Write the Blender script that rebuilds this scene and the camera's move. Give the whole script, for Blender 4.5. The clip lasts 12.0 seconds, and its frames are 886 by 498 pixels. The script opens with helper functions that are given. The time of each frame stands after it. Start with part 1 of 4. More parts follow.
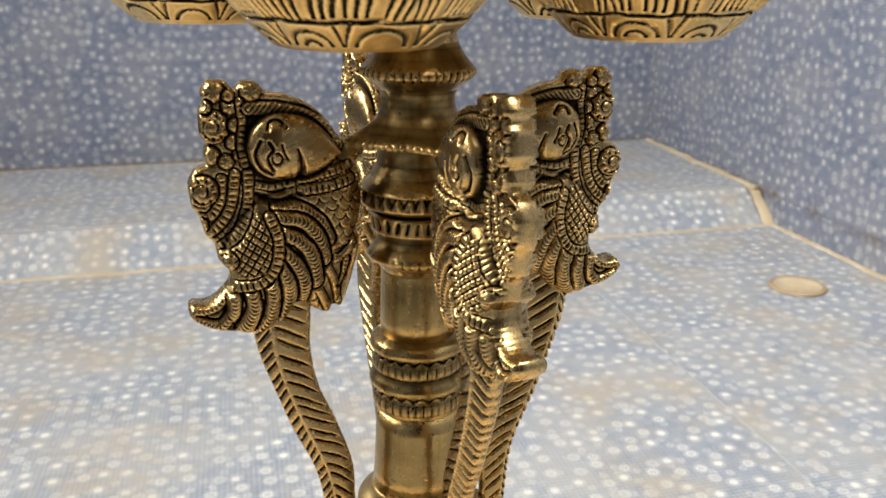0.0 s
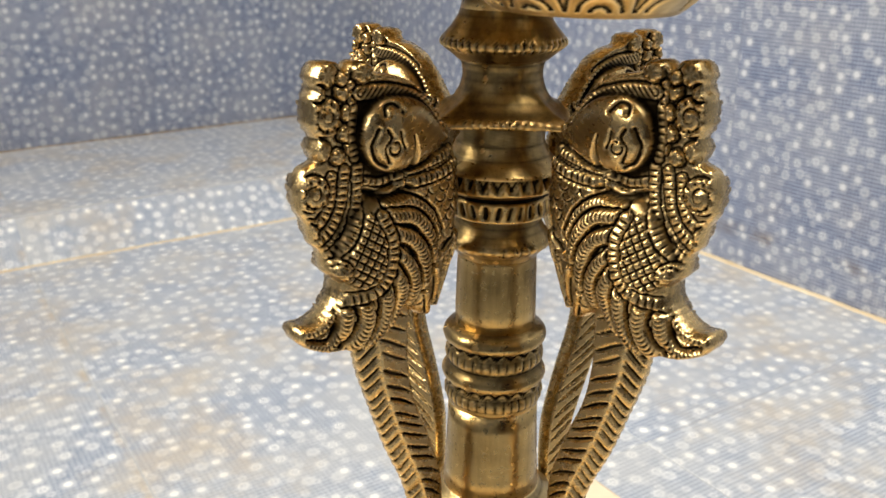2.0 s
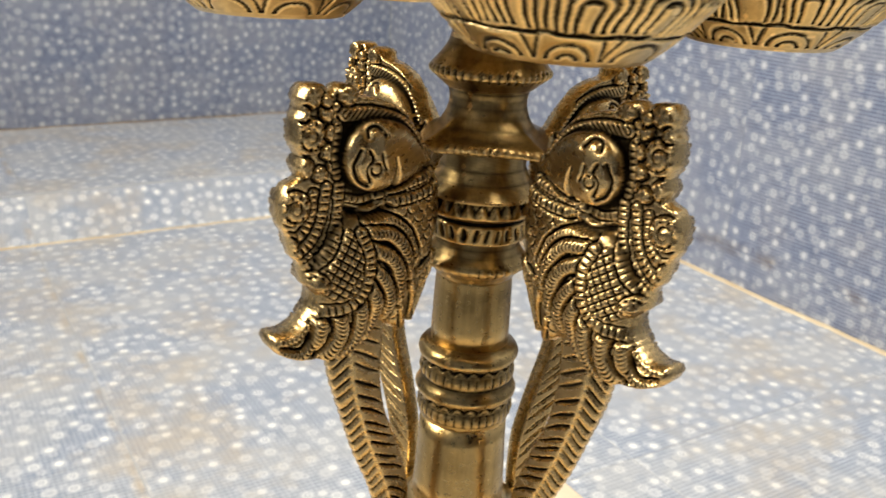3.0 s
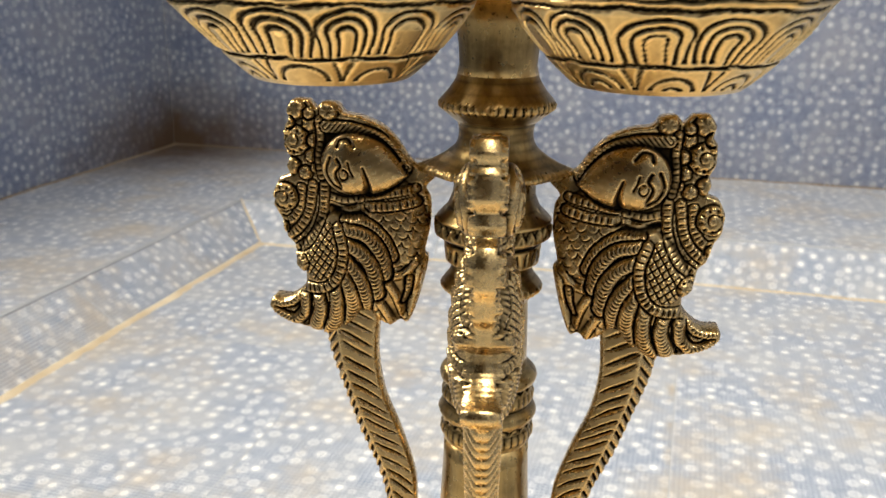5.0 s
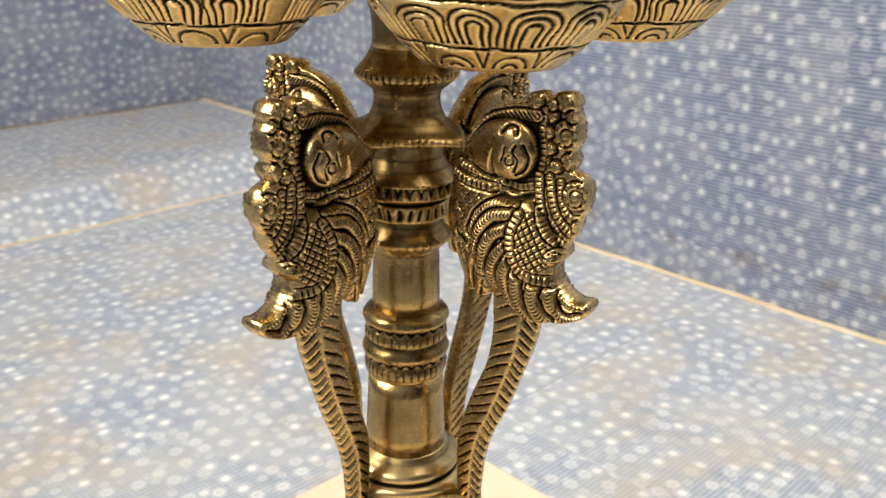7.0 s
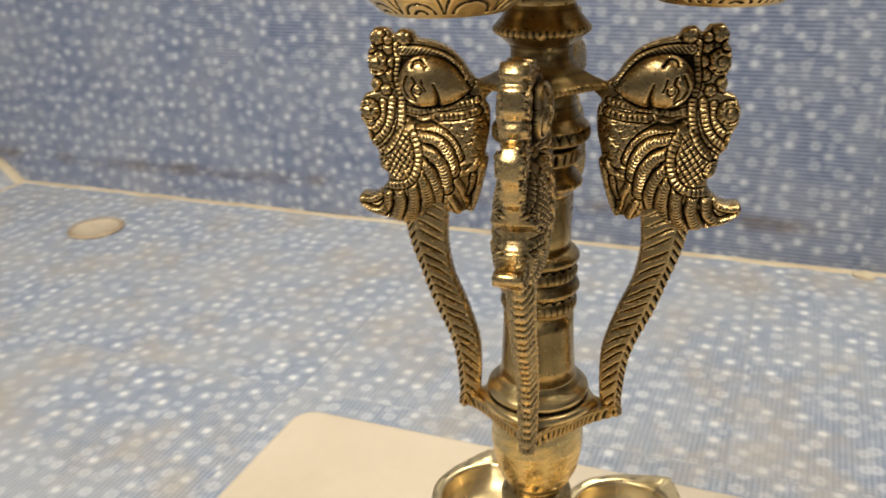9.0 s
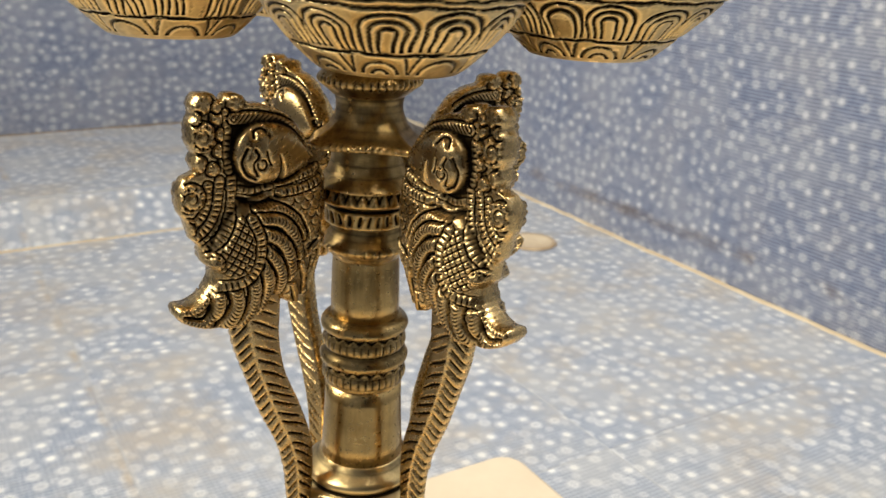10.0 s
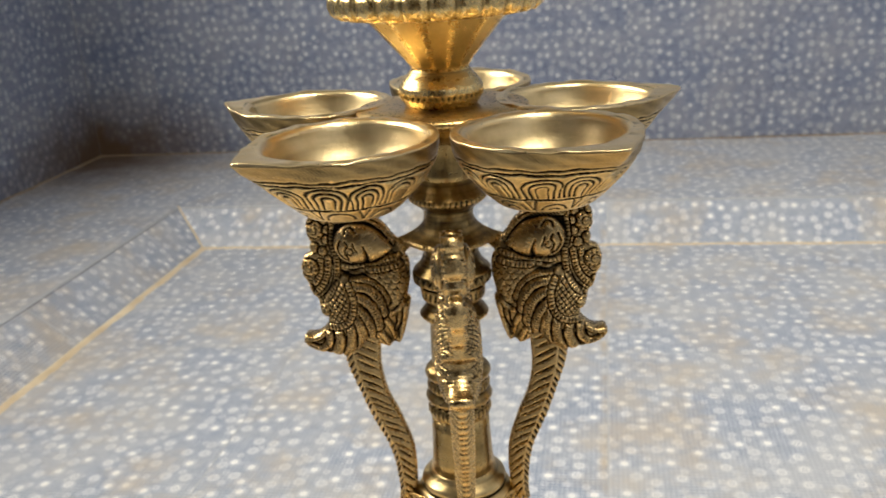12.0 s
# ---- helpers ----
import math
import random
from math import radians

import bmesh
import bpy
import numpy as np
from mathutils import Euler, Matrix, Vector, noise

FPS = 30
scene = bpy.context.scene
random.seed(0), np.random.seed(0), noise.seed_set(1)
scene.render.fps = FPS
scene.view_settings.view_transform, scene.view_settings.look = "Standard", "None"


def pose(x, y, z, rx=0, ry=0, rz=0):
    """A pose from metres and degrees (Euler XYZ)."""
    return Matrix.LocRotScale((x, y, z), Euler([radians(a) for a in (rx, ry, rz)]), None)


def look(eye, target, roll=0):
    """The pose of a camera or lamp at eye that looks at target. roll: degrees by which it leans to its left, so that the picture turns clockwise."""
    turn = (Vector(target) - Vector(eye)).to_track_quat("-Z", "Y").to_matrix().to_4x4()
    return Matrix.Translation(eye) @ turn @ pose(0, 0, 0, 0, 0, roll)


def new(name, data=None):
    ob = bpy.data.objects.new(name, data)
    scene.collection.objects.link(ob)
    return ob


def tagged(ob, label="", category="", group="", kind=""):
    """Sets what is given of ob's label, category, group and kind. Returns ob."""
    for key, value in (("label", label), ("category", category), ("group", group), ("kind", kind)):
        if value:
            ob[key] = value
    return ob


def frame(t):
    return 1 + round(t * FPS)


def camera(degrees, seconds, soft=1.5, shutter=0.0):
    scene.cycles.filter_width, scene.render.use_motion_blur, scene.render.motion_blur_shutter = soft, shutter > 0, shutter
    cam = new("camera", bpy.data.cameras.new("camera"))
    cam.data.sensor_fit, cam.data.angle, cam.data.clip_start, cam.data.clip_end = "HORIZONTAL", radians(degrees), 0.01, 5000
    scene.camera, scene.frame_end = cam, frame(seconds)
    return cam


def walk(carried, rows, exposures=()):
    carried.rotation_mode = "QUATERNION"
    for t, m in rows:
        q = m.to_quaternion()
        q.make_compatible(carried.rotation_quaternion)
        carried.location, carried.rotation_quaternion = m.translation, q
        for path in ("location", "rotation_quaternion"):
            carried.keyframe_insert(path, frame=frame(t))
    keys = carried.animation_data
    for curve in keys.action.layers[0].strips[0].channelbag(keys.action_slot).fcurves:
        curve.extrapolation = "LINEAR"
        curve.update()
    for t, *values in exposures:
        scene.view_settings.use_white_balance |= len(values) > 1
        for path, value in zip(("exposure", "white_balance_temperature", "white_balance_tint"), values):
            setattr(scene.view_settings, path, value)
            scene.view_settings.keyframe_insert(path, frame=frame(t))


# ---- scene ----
cam = camera(53.4, 12.0, shutter=0.2)
PATH = [
    (0, (0.0091, -0.1750, 0.0655), (-0.0387, 1.7253, -0.5563), -0.16),
    (0.5, (-0.0090, -0.1801, 0.0763), (0.1308, 1.7127, -0.5544), 0.26),
    (1, (-0.0282, -0.1769, 0.0676), (0.2660, 1.6955, -0.5707), 0.20),
    (1.5, (-0.0490, -0.1571, 0.0648), (0.4378, 1.6638, -0.6041), 0.24),
    (2, (-0.0614, -0.1506, 0.0641), (0.5211, 1.6364, -0.6194), -0.37),
    (2.5, (-0.0794, -0.1447, 0.0762), (0.6250, 1.5909, -0.6249), 0.86),
    (3, (-0.0575, -0.1562, 0.0691), (0.5104, 1.6367, -0.6114), 2.97),
    (3.2, (-0.0409, -0.1641, 0.0696), (0.3948, 1.6717, -0.5939), 3.60),
    (4.8, (0.0740, -0.1547, 0.0668), (-0.7842, 1.5502, -0.5304), 0.43),
    (5, (0.0780, -0.1545, 0.0691), (-0.8800, 1.4971, -0.5263), 0.41),
    (5.5, (0.0774, -0.1515, 0.0636), (-0.8514, 1.5074, -0.5571), -0.42),
    (6, (0.0248, -0.1635, 0.0646), (-0.3346, 1.6960, -0.5783), -1.22),
    (6.5, (-0.0446, -0.1764, 0.0778), (0.3141, 1.6773, -0.5816), 0.50),
    (6.7, (-0.0612, -0.1796, 0.0771), (0.5274, 1.6007, -0.6186), 0.52),
    (8.3, (-0.1863, -0.0841, 0.0842), (1.5179, 0.7394, -0.5618), -4.38),
    (8.5, (-0.1861, -0.0813, 0.0787), (1.5077, 0.7154, -0.6258), -4.04),
    (9, (-0.1830, -0.1067, 0.0797), (1.2761, 1.0117, -0.7079), -2.72),
    (9.2, (-0.1603, -0.1300, 0.0772), (1.1137, 1.2142, -0.6777), -1.73),
    (9.5, (-0.1158, -0.1639, 0.0760), (0.9147, 1.3969, -0.6324), 0.80),
    (10, (-0.0414, -0.1885, 0.0757), (0.5215, 1.6068, -0.6025), 2.30),
    (10.5, (-0.0096, -0.2093, 0.0932), (-0.0278, 1.6760, -0.5739), -0.13),
    (11, (0.0697, -0.2009, 0.0809), (-0.4556, 1.6102, -0.5854), -0.53),
    (11.5, (0.1181, -0.2091, 0.1004), (-0.6625, 1.5033, -0.5768), -1.65),
    (12, (0.1059, -0.2274, 0.1160), (-0.7060, 1.4773, -0.5435), -4.12),
]
walk(cam, [(t, look(eye, target, roll)) for t, eye, target, roll in PATH],
     [(0.0, -0.09), (0.8, 0.0), (2.0, 0.05), (3.2, 0.03), (4.8, 0.2), (5.6, 0.15), (6.7, 0.05), (8.3, -0.15), (8.6, -0.2), (9.0, -0.46), (9.3, -0.36), (10.0, -0.16), (10.5, -0.12), (11.0, -0.05), (11.5, -0.02), (12.0, -0.2)])

cam.data.dof.use_dof, cam.data.dof.focus_distance, cam.data.dof.aperture_fstop = True, 0.172, 54.0

# ---- light ----
PHI = radians(14.4)            # the room is turned against the lamp's own axes
FLOOR, LEDGE, CEIL = -0.435, -0.372, 1.9
U0, U1, V0, V1 = -1.30, 0.984, -1.35, 1.90
PIT_U, PIT_V = -0.752, 1.318   # feet of the two sloping risers
ROOM = Matrix.Rotation(PHI, 4, "Z")


def room(u, v, z):
    return ROOM @ Vector((u, v, z))


world = bpy.data.worlds.new("sky")
scene.world = world
world.use_nodes = True
wn = world.node_tree.nodes
sky = wn.new("ShaderNodeTexSky")
sky.sky_type, sky.sun_disc, sky.sun_elevation, sky.sun_rotation = "NISHITA", False, radians(42), radians(200)
world.node_tree.links.new(sky.outputs[0], wn["Background"].inputs[0])
wn["Background"].inputs[1].default_value = 0.12

sun = new("sun", bpy.data.lights.new("sun", "SUN"))
sun.data.energy, sun.data.angle, sun.data.color = 0.8, radians(14), (1.0, 0.95, 0.88)
sun.matrix_world = look((0, 0, 0), (0.9, 0.45, -0.75))

# daylight through the wide opening high in the left wall
WIN_V0, WIN_V1, WIN_Z0, WIN_Z1 = -0.20, 1.00, 0.70, 1.80
DAY = (1.0, 0.938, 0.80)
win = new("window_daylight", bpy.data.lights.new("window_daylight", "AREA"))
win.data.shape, win.data.size, win.data.size_y, win.data.energy, win.data.color = "RECTANGLE", WIN_V1 - WIN_V0, WIN_Z1 - WIN_Z0, 79, DAY
win.matrix_world = ROOM @ pose(U0 - 0.10, (WIN_V0 + WIN_V1) / 2, (WIN_Z0 + WIN_Z1) / 2, 90, 0, -90)

# added overhead light in a made-up opening of the unseen ceiling
HOLE_U0, HOLE_U1, HOLE_V0, HOLE_V1 = 0.12, 0.87, -1.18, -0.28
top = new("added_top_light", bpy.data.lights.new("added_top_light", "AREA"))
top.data.shape, top.data.size, top.data.size_y, top.data.energy, top.data.color = "RECTANGLE", HOLE_U1 - HOLE_U0, HOLE_V1 - HOLE_V0, 46, DAY
top.matrix_world = ROOM @ pose((HOLE_U0 + HOLE_U1) / 2, (HOLE_V0 + HOLE_V1) / 2, CEIL + 0.10, 0, 0, 0)

# ---- materials ----


class Nodes:
    """A small helper to write node trees briefly."""

    def __init__(self, name):
        self.mat = bpy.data.materials.new(name)
        self.mat.use_nodes = True
        self.tree = self.mat.node_tree
        self.bsdf = self.tree.nodes["Principled BSDF"]

    def add(self, kind, values=None, operation=""):
        node = self.tree.nodes.new(kind)
        if operation:
            node.operation = operation
        for key, value in (values or {}).items():
            self.put(value, node.inputs[key])
        return node

    def put(self, value, socket):
        if isinstance(value, bpy.types.NodeSocket):
            self.tree.links.new(value, socket)
        else:
            socket.default_value = value

    def set(self, **values):
        for key, value in values.items():
            self.put(value, self.bsdf.inputs[key.replace("_", " ")])

    def math(self, op, a, b=0.0, c=0.0):
        return self.add("ShaderNodeMath", {0: a, 1: b, 2: c}, operation=op).outputs[0]

    def mix(self, fac, a, b, blend="MIX"):
        node = self.add("ShaderNodeMix")
        node.data_type, node.blend_type = "RGBA", blend
        self.put(fac, node.inputs[0])
        self.put(a, node.inputs[6])
        self.put(b, node.inputs[7])
        return node.outputs[2]

    def ramp(self, fac, *stops):
        node = self.add("ShaderNodeValToRGB", {0: fac})
        e = node.color_ramp.elements
        while len(e) < len(stops):
            e.new(0.5)
        for el, (p, c) in zip(e, stops):
            el.position, el.color = p, c if isinstance(c, tuple) else (c, c, c, 1)
        return node.outputs[0]

    def noise(self, where, scale, detail=3.0, rough=0.55):
        return self.add("ShaderNodeTexNoise", {"Vector": where, "Scale": scale, "Detail": detail, "Roughness": rough}).outputs["Fac"]

    def bump(self, height, strength, distance):
        return self.add("ShaderNodeBump", {"Height": height, "Strength": strength, "Distance": distance}).outputs[0]


def rgb(r, g, b):
    return (r, g, b, 1.0)


def brass(name, bright, dark, rough, patina_shade, grime=0.35, streak=0.0, filed=0.0):
    """Brass: polished on the high places, dark polish and painted shade in the recesses, tarnish in blotches and
    streaks.
    """
    m = Nodes(name)
    geo = m.add("ShaderNodeNewGeometry")
    at = m.add("ShaderNodeTexCoord").outputs["Object"]
    coarse, fine = m.noise(at, 90, 4), m.noise(at, 900, 3)
    # recess: dark polish in the cuts, and shade of the hollows put into colour
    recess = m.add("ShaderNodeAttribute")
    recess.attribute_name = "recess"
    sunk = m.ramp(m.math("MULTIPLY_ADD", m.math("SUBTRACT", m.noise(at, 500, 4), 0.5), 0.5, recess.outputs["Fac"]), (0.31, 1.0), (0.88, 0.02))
    high = m.ramp(m.math("MULTIPLY_ADD", m.math("SUBTRACT", coarse, 0.5), 0.03, geo.outputs["Pointiness"]), (0.5 - patina_shade, 0.0), (0.5 + 0.15 * patina_shade, 1.0))
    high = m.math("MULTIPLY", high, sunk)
    long = m.noise(m.add("ShaderNodeVectorMath", {0: at, 1: (1.0, 1.0, 0.10)}, operation="MULTIPLY").outputs[0], 420, 4, 0.65)
    stain = m.ramp(m.math("ADD", coarse, m.math("MULTIPLY", fine, 0.3)), (0.48, 0.0), (0.85, 1.0))
    tarnish = m.math("ADD", m.math("MULTIPLY", stain, grime), m.math("MULTIPLY", m.ramp(long, (0.42, 0.0), (0.70, 1.0)), streak))
    worn = m.mix(tarnish, rgb(*bright), rgb(*[0.4 * a + 0.6 * b for a, b in zip(bright, dark)]))
    rubbed = m.math("MULTIPLY", m.ramp(geo.outputs["Pointiness"], (0.505, 0.0), (0.56, 1.0)), m.ramp(fine, (0.30, 0.35), (0.55, 1.0)))
    worn = m.mix(rubbed, worn, rgb(*[min(1.55, 0.93 / max(bright)) * v for v in bright]))
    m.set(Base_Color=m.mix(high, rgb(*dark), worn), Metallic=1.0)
    m.set(Roughness=m.math("ADD", m.math("MULTIPLY_ADD", fine, 0.14, rough), m.math("MULTIPLY", m.math("SUBTRACT", 1.0, high), 0.25)))
    pitted = m.math("MULTIPLY", m.math("SUBTRACT", 1.0, high), m.math("MULTIPLY", m.noise(at, 1500, 4, 0.7), 2.2))
    if filed:                                                # slanting file marks, in patches
        xyz = m.add("ShaderNodeSeparateXYZ", {0: at}).outputs
        slant = m.add("ShaderNodeCombineXYZ", {0: m.math("MULTIPLY_ADD", xyz[2], 0.8, xyz[0]), 1: m.math("MULTIPLY_ADD", xyz[2], 0.8, xyz[1]), 2: m.math("MULTIPLY", xyz[2], 0.06)}).outputs[0]
        scratch = m.math("MULTIPLY", m.noise(slant, 1300, 2), m.ramp(m.noise(at, 60, 2), (0.42, 0.15), (0.60, 1.0)))
        pitted = m.math("MULTIPLY_ADD", scratch, filed, pitted)
    m.set(Normal=m.bump(m.math("ADD", m.math("ADD", m.noise(at, 420, 4), pitted), m.math("MULTIPLY", m.math("ADD", fine, m.math("MULTIPLY", long, streak * 0.6)), 0.4)), 0.17, 0.0006))
    return m.mat


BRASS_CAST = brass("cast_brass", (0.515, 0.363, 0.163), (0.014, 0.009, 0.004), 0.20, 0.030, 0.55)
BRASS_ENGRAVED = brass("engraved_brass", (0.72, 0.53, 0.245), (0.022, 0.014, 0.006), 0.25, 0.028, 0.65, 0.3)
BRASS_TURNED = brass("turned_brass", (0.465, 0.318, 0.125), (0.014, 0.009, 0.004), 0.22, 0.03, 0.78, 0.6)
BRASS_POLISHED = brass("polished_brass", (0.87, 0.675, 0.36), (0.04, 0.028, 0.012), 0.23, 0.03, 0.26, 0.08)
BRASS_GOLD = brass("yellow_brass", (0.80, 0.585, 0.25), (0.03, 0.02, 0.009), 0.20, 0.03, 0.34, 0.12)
# filed rim: the dim reflection of an upright face is put into its tone
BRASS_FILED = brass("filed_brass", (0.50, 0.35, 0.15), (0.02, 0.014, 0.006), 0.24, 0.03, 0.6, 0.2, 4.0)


def tile_glaze(name, low, high, line, scum, rusty, smeared, white):
    """Printed blue tile: a fine weave, white dots, haloed rings and pale discs, soap film, rusty water stains and mould in the far corner."""
    m = Nodes(name)
    info = m.add("ShaderNodeObjectInfo")
    spot = m.add("ShaderNodeNewGeometry").outputs["Position"]
    at = m.add("ShaderNodeTexCoord").outputs["Object"]
    shift = m.add("ShaderNodeCombineXYZ", {0: m.math("MULTIPLY", info.outputs["Random"], 7.3), 1: m.math("MULTIPLY", info.outputs["Random"], 3.1)}).outputs[0]
    at = m.add("ShaderNodeVectorMath", {0: at, 1: shift}, operation="ADD").outputs[0]

    def cells(scale, loose):
        node = m.add("ShaderNodeTexVoronoi", {"Vector": at, "Scale": scale, "Randomness": loose})
        node.voronoi_dimensions = "2D"
        pick = m.add("ShaderNodeSeparateColor", {0: node.outputs["Color"]})
        return node.outputs["Distance"], pick.outputs[0], pick.outputs[1]

    def either(test, a, b):
        return m.add("ShaderNodeMix", {0: test, 2: a, 3: b}).outputs[0]

    d, kind, strong = cells(39.0, 0.68)
    halo = m.math("MULTIPLY", m.ramp(d, (0.29, 1.0), (0.36, 0.0)), 0.27)
    solid = m.math("MAXIMUM", halo, m.ramp(d, (0.15, 1.0), (0.215, 0.0)))
    band = m.math("MULTIPLY", m.ramp(d, (0.09, 0.0), (0.145, 1.0)), m.ramp(d, (0.19, 1.0), (0.25, 0.0)))
    eye = m.math("MULTIPLY", m.ramp(d, (0.03, 1.0), (0.075, 0.0)), 0.9)
    ring = m.math("MAXIMUM", halo, m.math("MAXIMUM", eye, m.math("MULTIPLY", band, 0.80)))
    pale = m.math("MULTIPLY", m.math("MULTIPLY", m.ramp(d, (0.25, 1.0), (0.32, 0.0)), m.ramp(d, (0.05, 0.6), (0.16, 1.0))), 0.46)
    dot = either(m.math("GREATER_THAN", kind, 0.40), solid, either(m.math("GREATER_THAN", kind, 0.74), ring, pale))
    dot = m.math("MULTIPLY", dot, m.ramp(strong, (0.0, 0.75), (0.5, 1.0)))
    d2, kind2, strong2 = cells(53.0, 0.85)
    small = m.math("MULTIPLY", m.ramp(d2, (0.05, 0.3), (0.14, 1.0)), m.ramp(d2, (0.18, 1.0), (0.30, 0.0)))
    small = m.math("MULTIPLY", small, m.math("MULTIPLY", m.ramp(kind2, (0.25, 0.0), (0.75, 0.42)), m.math("GREATER_THAN", d, 0.34)))
    dot = m.math("MAXIMUM", dot, small)

    xyz = m.add("ShaderNodeSeparateXYZ", {0: at})
    across, up = [m.math("SINE", m.math("MULTIPLY", xyz.outputs[k], 2 * math.pi / 0.0053)) for k in (0, 1)]
    waves = m.math("MULTIPLY_ADD", up, 0.52, m.math("MULTIPLY_ADD", across, 0.24, 0.82))
    weave = m.math("MULTIPLY", m.math("MAXIMUM", waves, 0.16), m.math("MULTIPLY_ADD", m.noise(at, 65, 3), 0.85, 0.12))
    cloud = m.math("MULTIPLY_ADD", m.ramp(m.noise(at, 26, 5, 0.7), (0.34, 0.0), (0.66, 1.0)), 0.6, m.math("MULTIPLY", m.noise(at, 9, 4), 0.5))
    ground = m.mix(cloud, rgb(*low), rgb(*high))
    ground = m.mix(weave, ground, rgb(*line))
    colour = m.mix(dot, ground, rgb(*white))
    film = m.math("ADD", m.math("MULTIPLY", m.ramp(m.noise(at, 7.5, 5, 0.62), (0.42, 0.0), (0.62, 1.0)), 0.08 + 4.4 * scum), scum)
    colour = m.mix(film, colour, rgb(0.56, 0.55, 0.53))
    rust = m.math("MULTIPLY", m.ramp(m.noise(spot, 7.0, 6, 0.68), (0.49, 0.0), (0.70, 1.0)), rusty)
    colour = m.mix(rust, colour, rgb(0.52, 0.43, 0.31))
    # brown water marks along the skirting joint, and mould about the foot of the far corner
    high_z = m.add("ShaderNodeSeparateXYZ", {0: spot}).outputs[2]
    smear = m.math("SUBTRACT", 1.0, m.math("DIVIDE", m.math("ABSOLUTE", m.math("SUBTRACT", high_z, FLOOR + 0.056)), 0.016))
    smear = m.math("MULTIPLY", m.math("MAXIMUM", smear, 0.0), m.ramp(m.noise(spot, 14, 4), (0.42, 0.0), (0.62, 0.75 * smeared)))
    away = m.add("ShaderNodeVectorMath", {0: spot, 1: room(U0, V1, LEDGE)}, operation="SUBTRACT").outputs[0]
    away = m.add("ShaderNodeVectorMath", {0: away, 1: (1.0, 1.0, 2.6)}, operation="MULTIPLY").outputs[0]
    away = m.add("ShaderNodeVectorMath", {0: away}, operation="LENGTH").outputs["Value"]
    mould = m.ramp(m.math("MULTIPLY_ADD", m.math("SUBTRACT", m.noise(spot, 16, 5), 0.5), 0.34, away), (0.10, 0.97), (0.50, 0.0))
    # tan deposit beside one joint of the floor
    beside = m.add("ShaderNodeVectorMath", {0: spot, 1: (math.cos(PHI), math.sin(PHI), 0.0)}, operation="DOT_PRODUCT").outputs["Value"]
    beside = m.math("SUBTRACT", 1.0, m.math("DIVIDE", m.math("ABSOLUTE", m.math("SUBTRACT", beside, 0.043)), 0.009))
    beside = m.math("MULTIPLY", m.math("MAXIMUM", beside, 0.0), m.ramp(m.noise(spot, 22, 4), (0.46, 0.0), (0.66, 0.85 * (1.0 - smeared))))
    colour = m.mix(beside, colour, rgb(0.47, 0.38, 0.27))
    colour = m.mix(m.math("MAXIMUM", smear, mould), colour, rgb(0.11, 0.065, 0.033))
    m.set(Base_Color=colour, Roughness=m.math("MULTIPLY_ADD", m.noise(at, 40, 3), 0.2, 0.28), Specular_IOR_Level=0.5)
    m.set(Normal=m.bump(m.math("ADD", m.math("MULTIPLY", weave, 0.3), m.noise(at, 30, 3)), 0.15, 0.001))
    return m.mat


def dusty(name, a, b, rough, scale, bump=0.25, dist=0.001):
    m = Nodes(name)
    at = m.add("ShaderNodeTexCoord").outputs["Object"]
    big, small = m.noise(at, scale, 5), m.noise(at, scale * 9, 3)
    mixed = m.mix(m.ramp(big, (0.3, 0.0), (0.7, 1.0)), rgb(*a), rgb(*b))
    mixed = m.mix(m.math("MULTIPLY", small, 0.25), mixed, rgb(*[0.6 * v for v in a]))
    m.set(Base_Color=mixed, Roughness=rough, Normal=m.bump(small, bump, dist))
    return m.mat


# one print, two tones: dimmer walls and brighter floor are put into the colour
TILE = tile_glaze("printed_tile_shaded", (0.034, 0.058, 0.135), (0.052, 0.080, 0.165), (0.325, 0.36, 0.455), 0.02, 0.10, 1.0, (0.54, 0.55, 0.585))
TILE_FLOOR = tile_glaze("printed_tile_lit", (0.105, 0.155, 0.27), (0.205, 0.255, 0.36), (0.53, 0.565, 0.63), 0.075, 0.66, 0.0, (0.90, 0.895, 0.88))
GROUT = dusty("rusty_grout", (0.80, 0.68, 0.48), (0.56, 0.43, 0.27), 0.9, 14)
GROUT_PALE = dusty("grey_grout", (0.52, 0.53, 0.55), (0.42, 0.43, 0.45), 0.9, 20)
GROUT_BLUE = dusty("blue_grey_grout", (0.25, 0.28, 0.36), (0.19, 0.21, 0.27), 0.9, 20)
# unseen ceiling, kept dark so the brass mirrors less light
CEILING_DARK = dusty("ceiling_dark_grey", (0.17, 0.16, 0.15), (0.12, 0.115, 0.105), 0.85, 3)
# colour of the unseen backdrop that darkens reflections in the brass
BACKDROP = dusty("backdrop_dark_brown", (0.105, 0.072, 0.05), (0.075, 0.052, 0.037), 0.8, 4)
GROUT_BROWN = dusty("mouldy_brown_grout", (0.44, 0.34, 0.23), (0.24, 0.17, 0.10), 0.95, 12)
BOARD = dusty("cream_laminate", (0.77, 0.645, 0.48), (0.70, 0.58, 0.42), 0.45, 12, 0.1)
DRAIN_RIM = dusty("stained_drain_rim", (0.60, 0.46, 0.29), (0.38, 0.26, 0.15), 0.5, 22)
DRAIN_METAL = dusty("tarnished_drain_metal", (0.76, 0.64, 0.46), (0.56, 0.42, 0.26), 0.42, 14)

# ---- mesh helpers ----


def mesh_of(name, verts, faces, material, smooth=True):
    me = bpy.data.meshes.new(name)
    me.from_pydata([tuple(v) for v in verts], [], faces)
    me.update()
    if smooth:
        me.shade_smooth()
    me.materials.append(material)
    return me


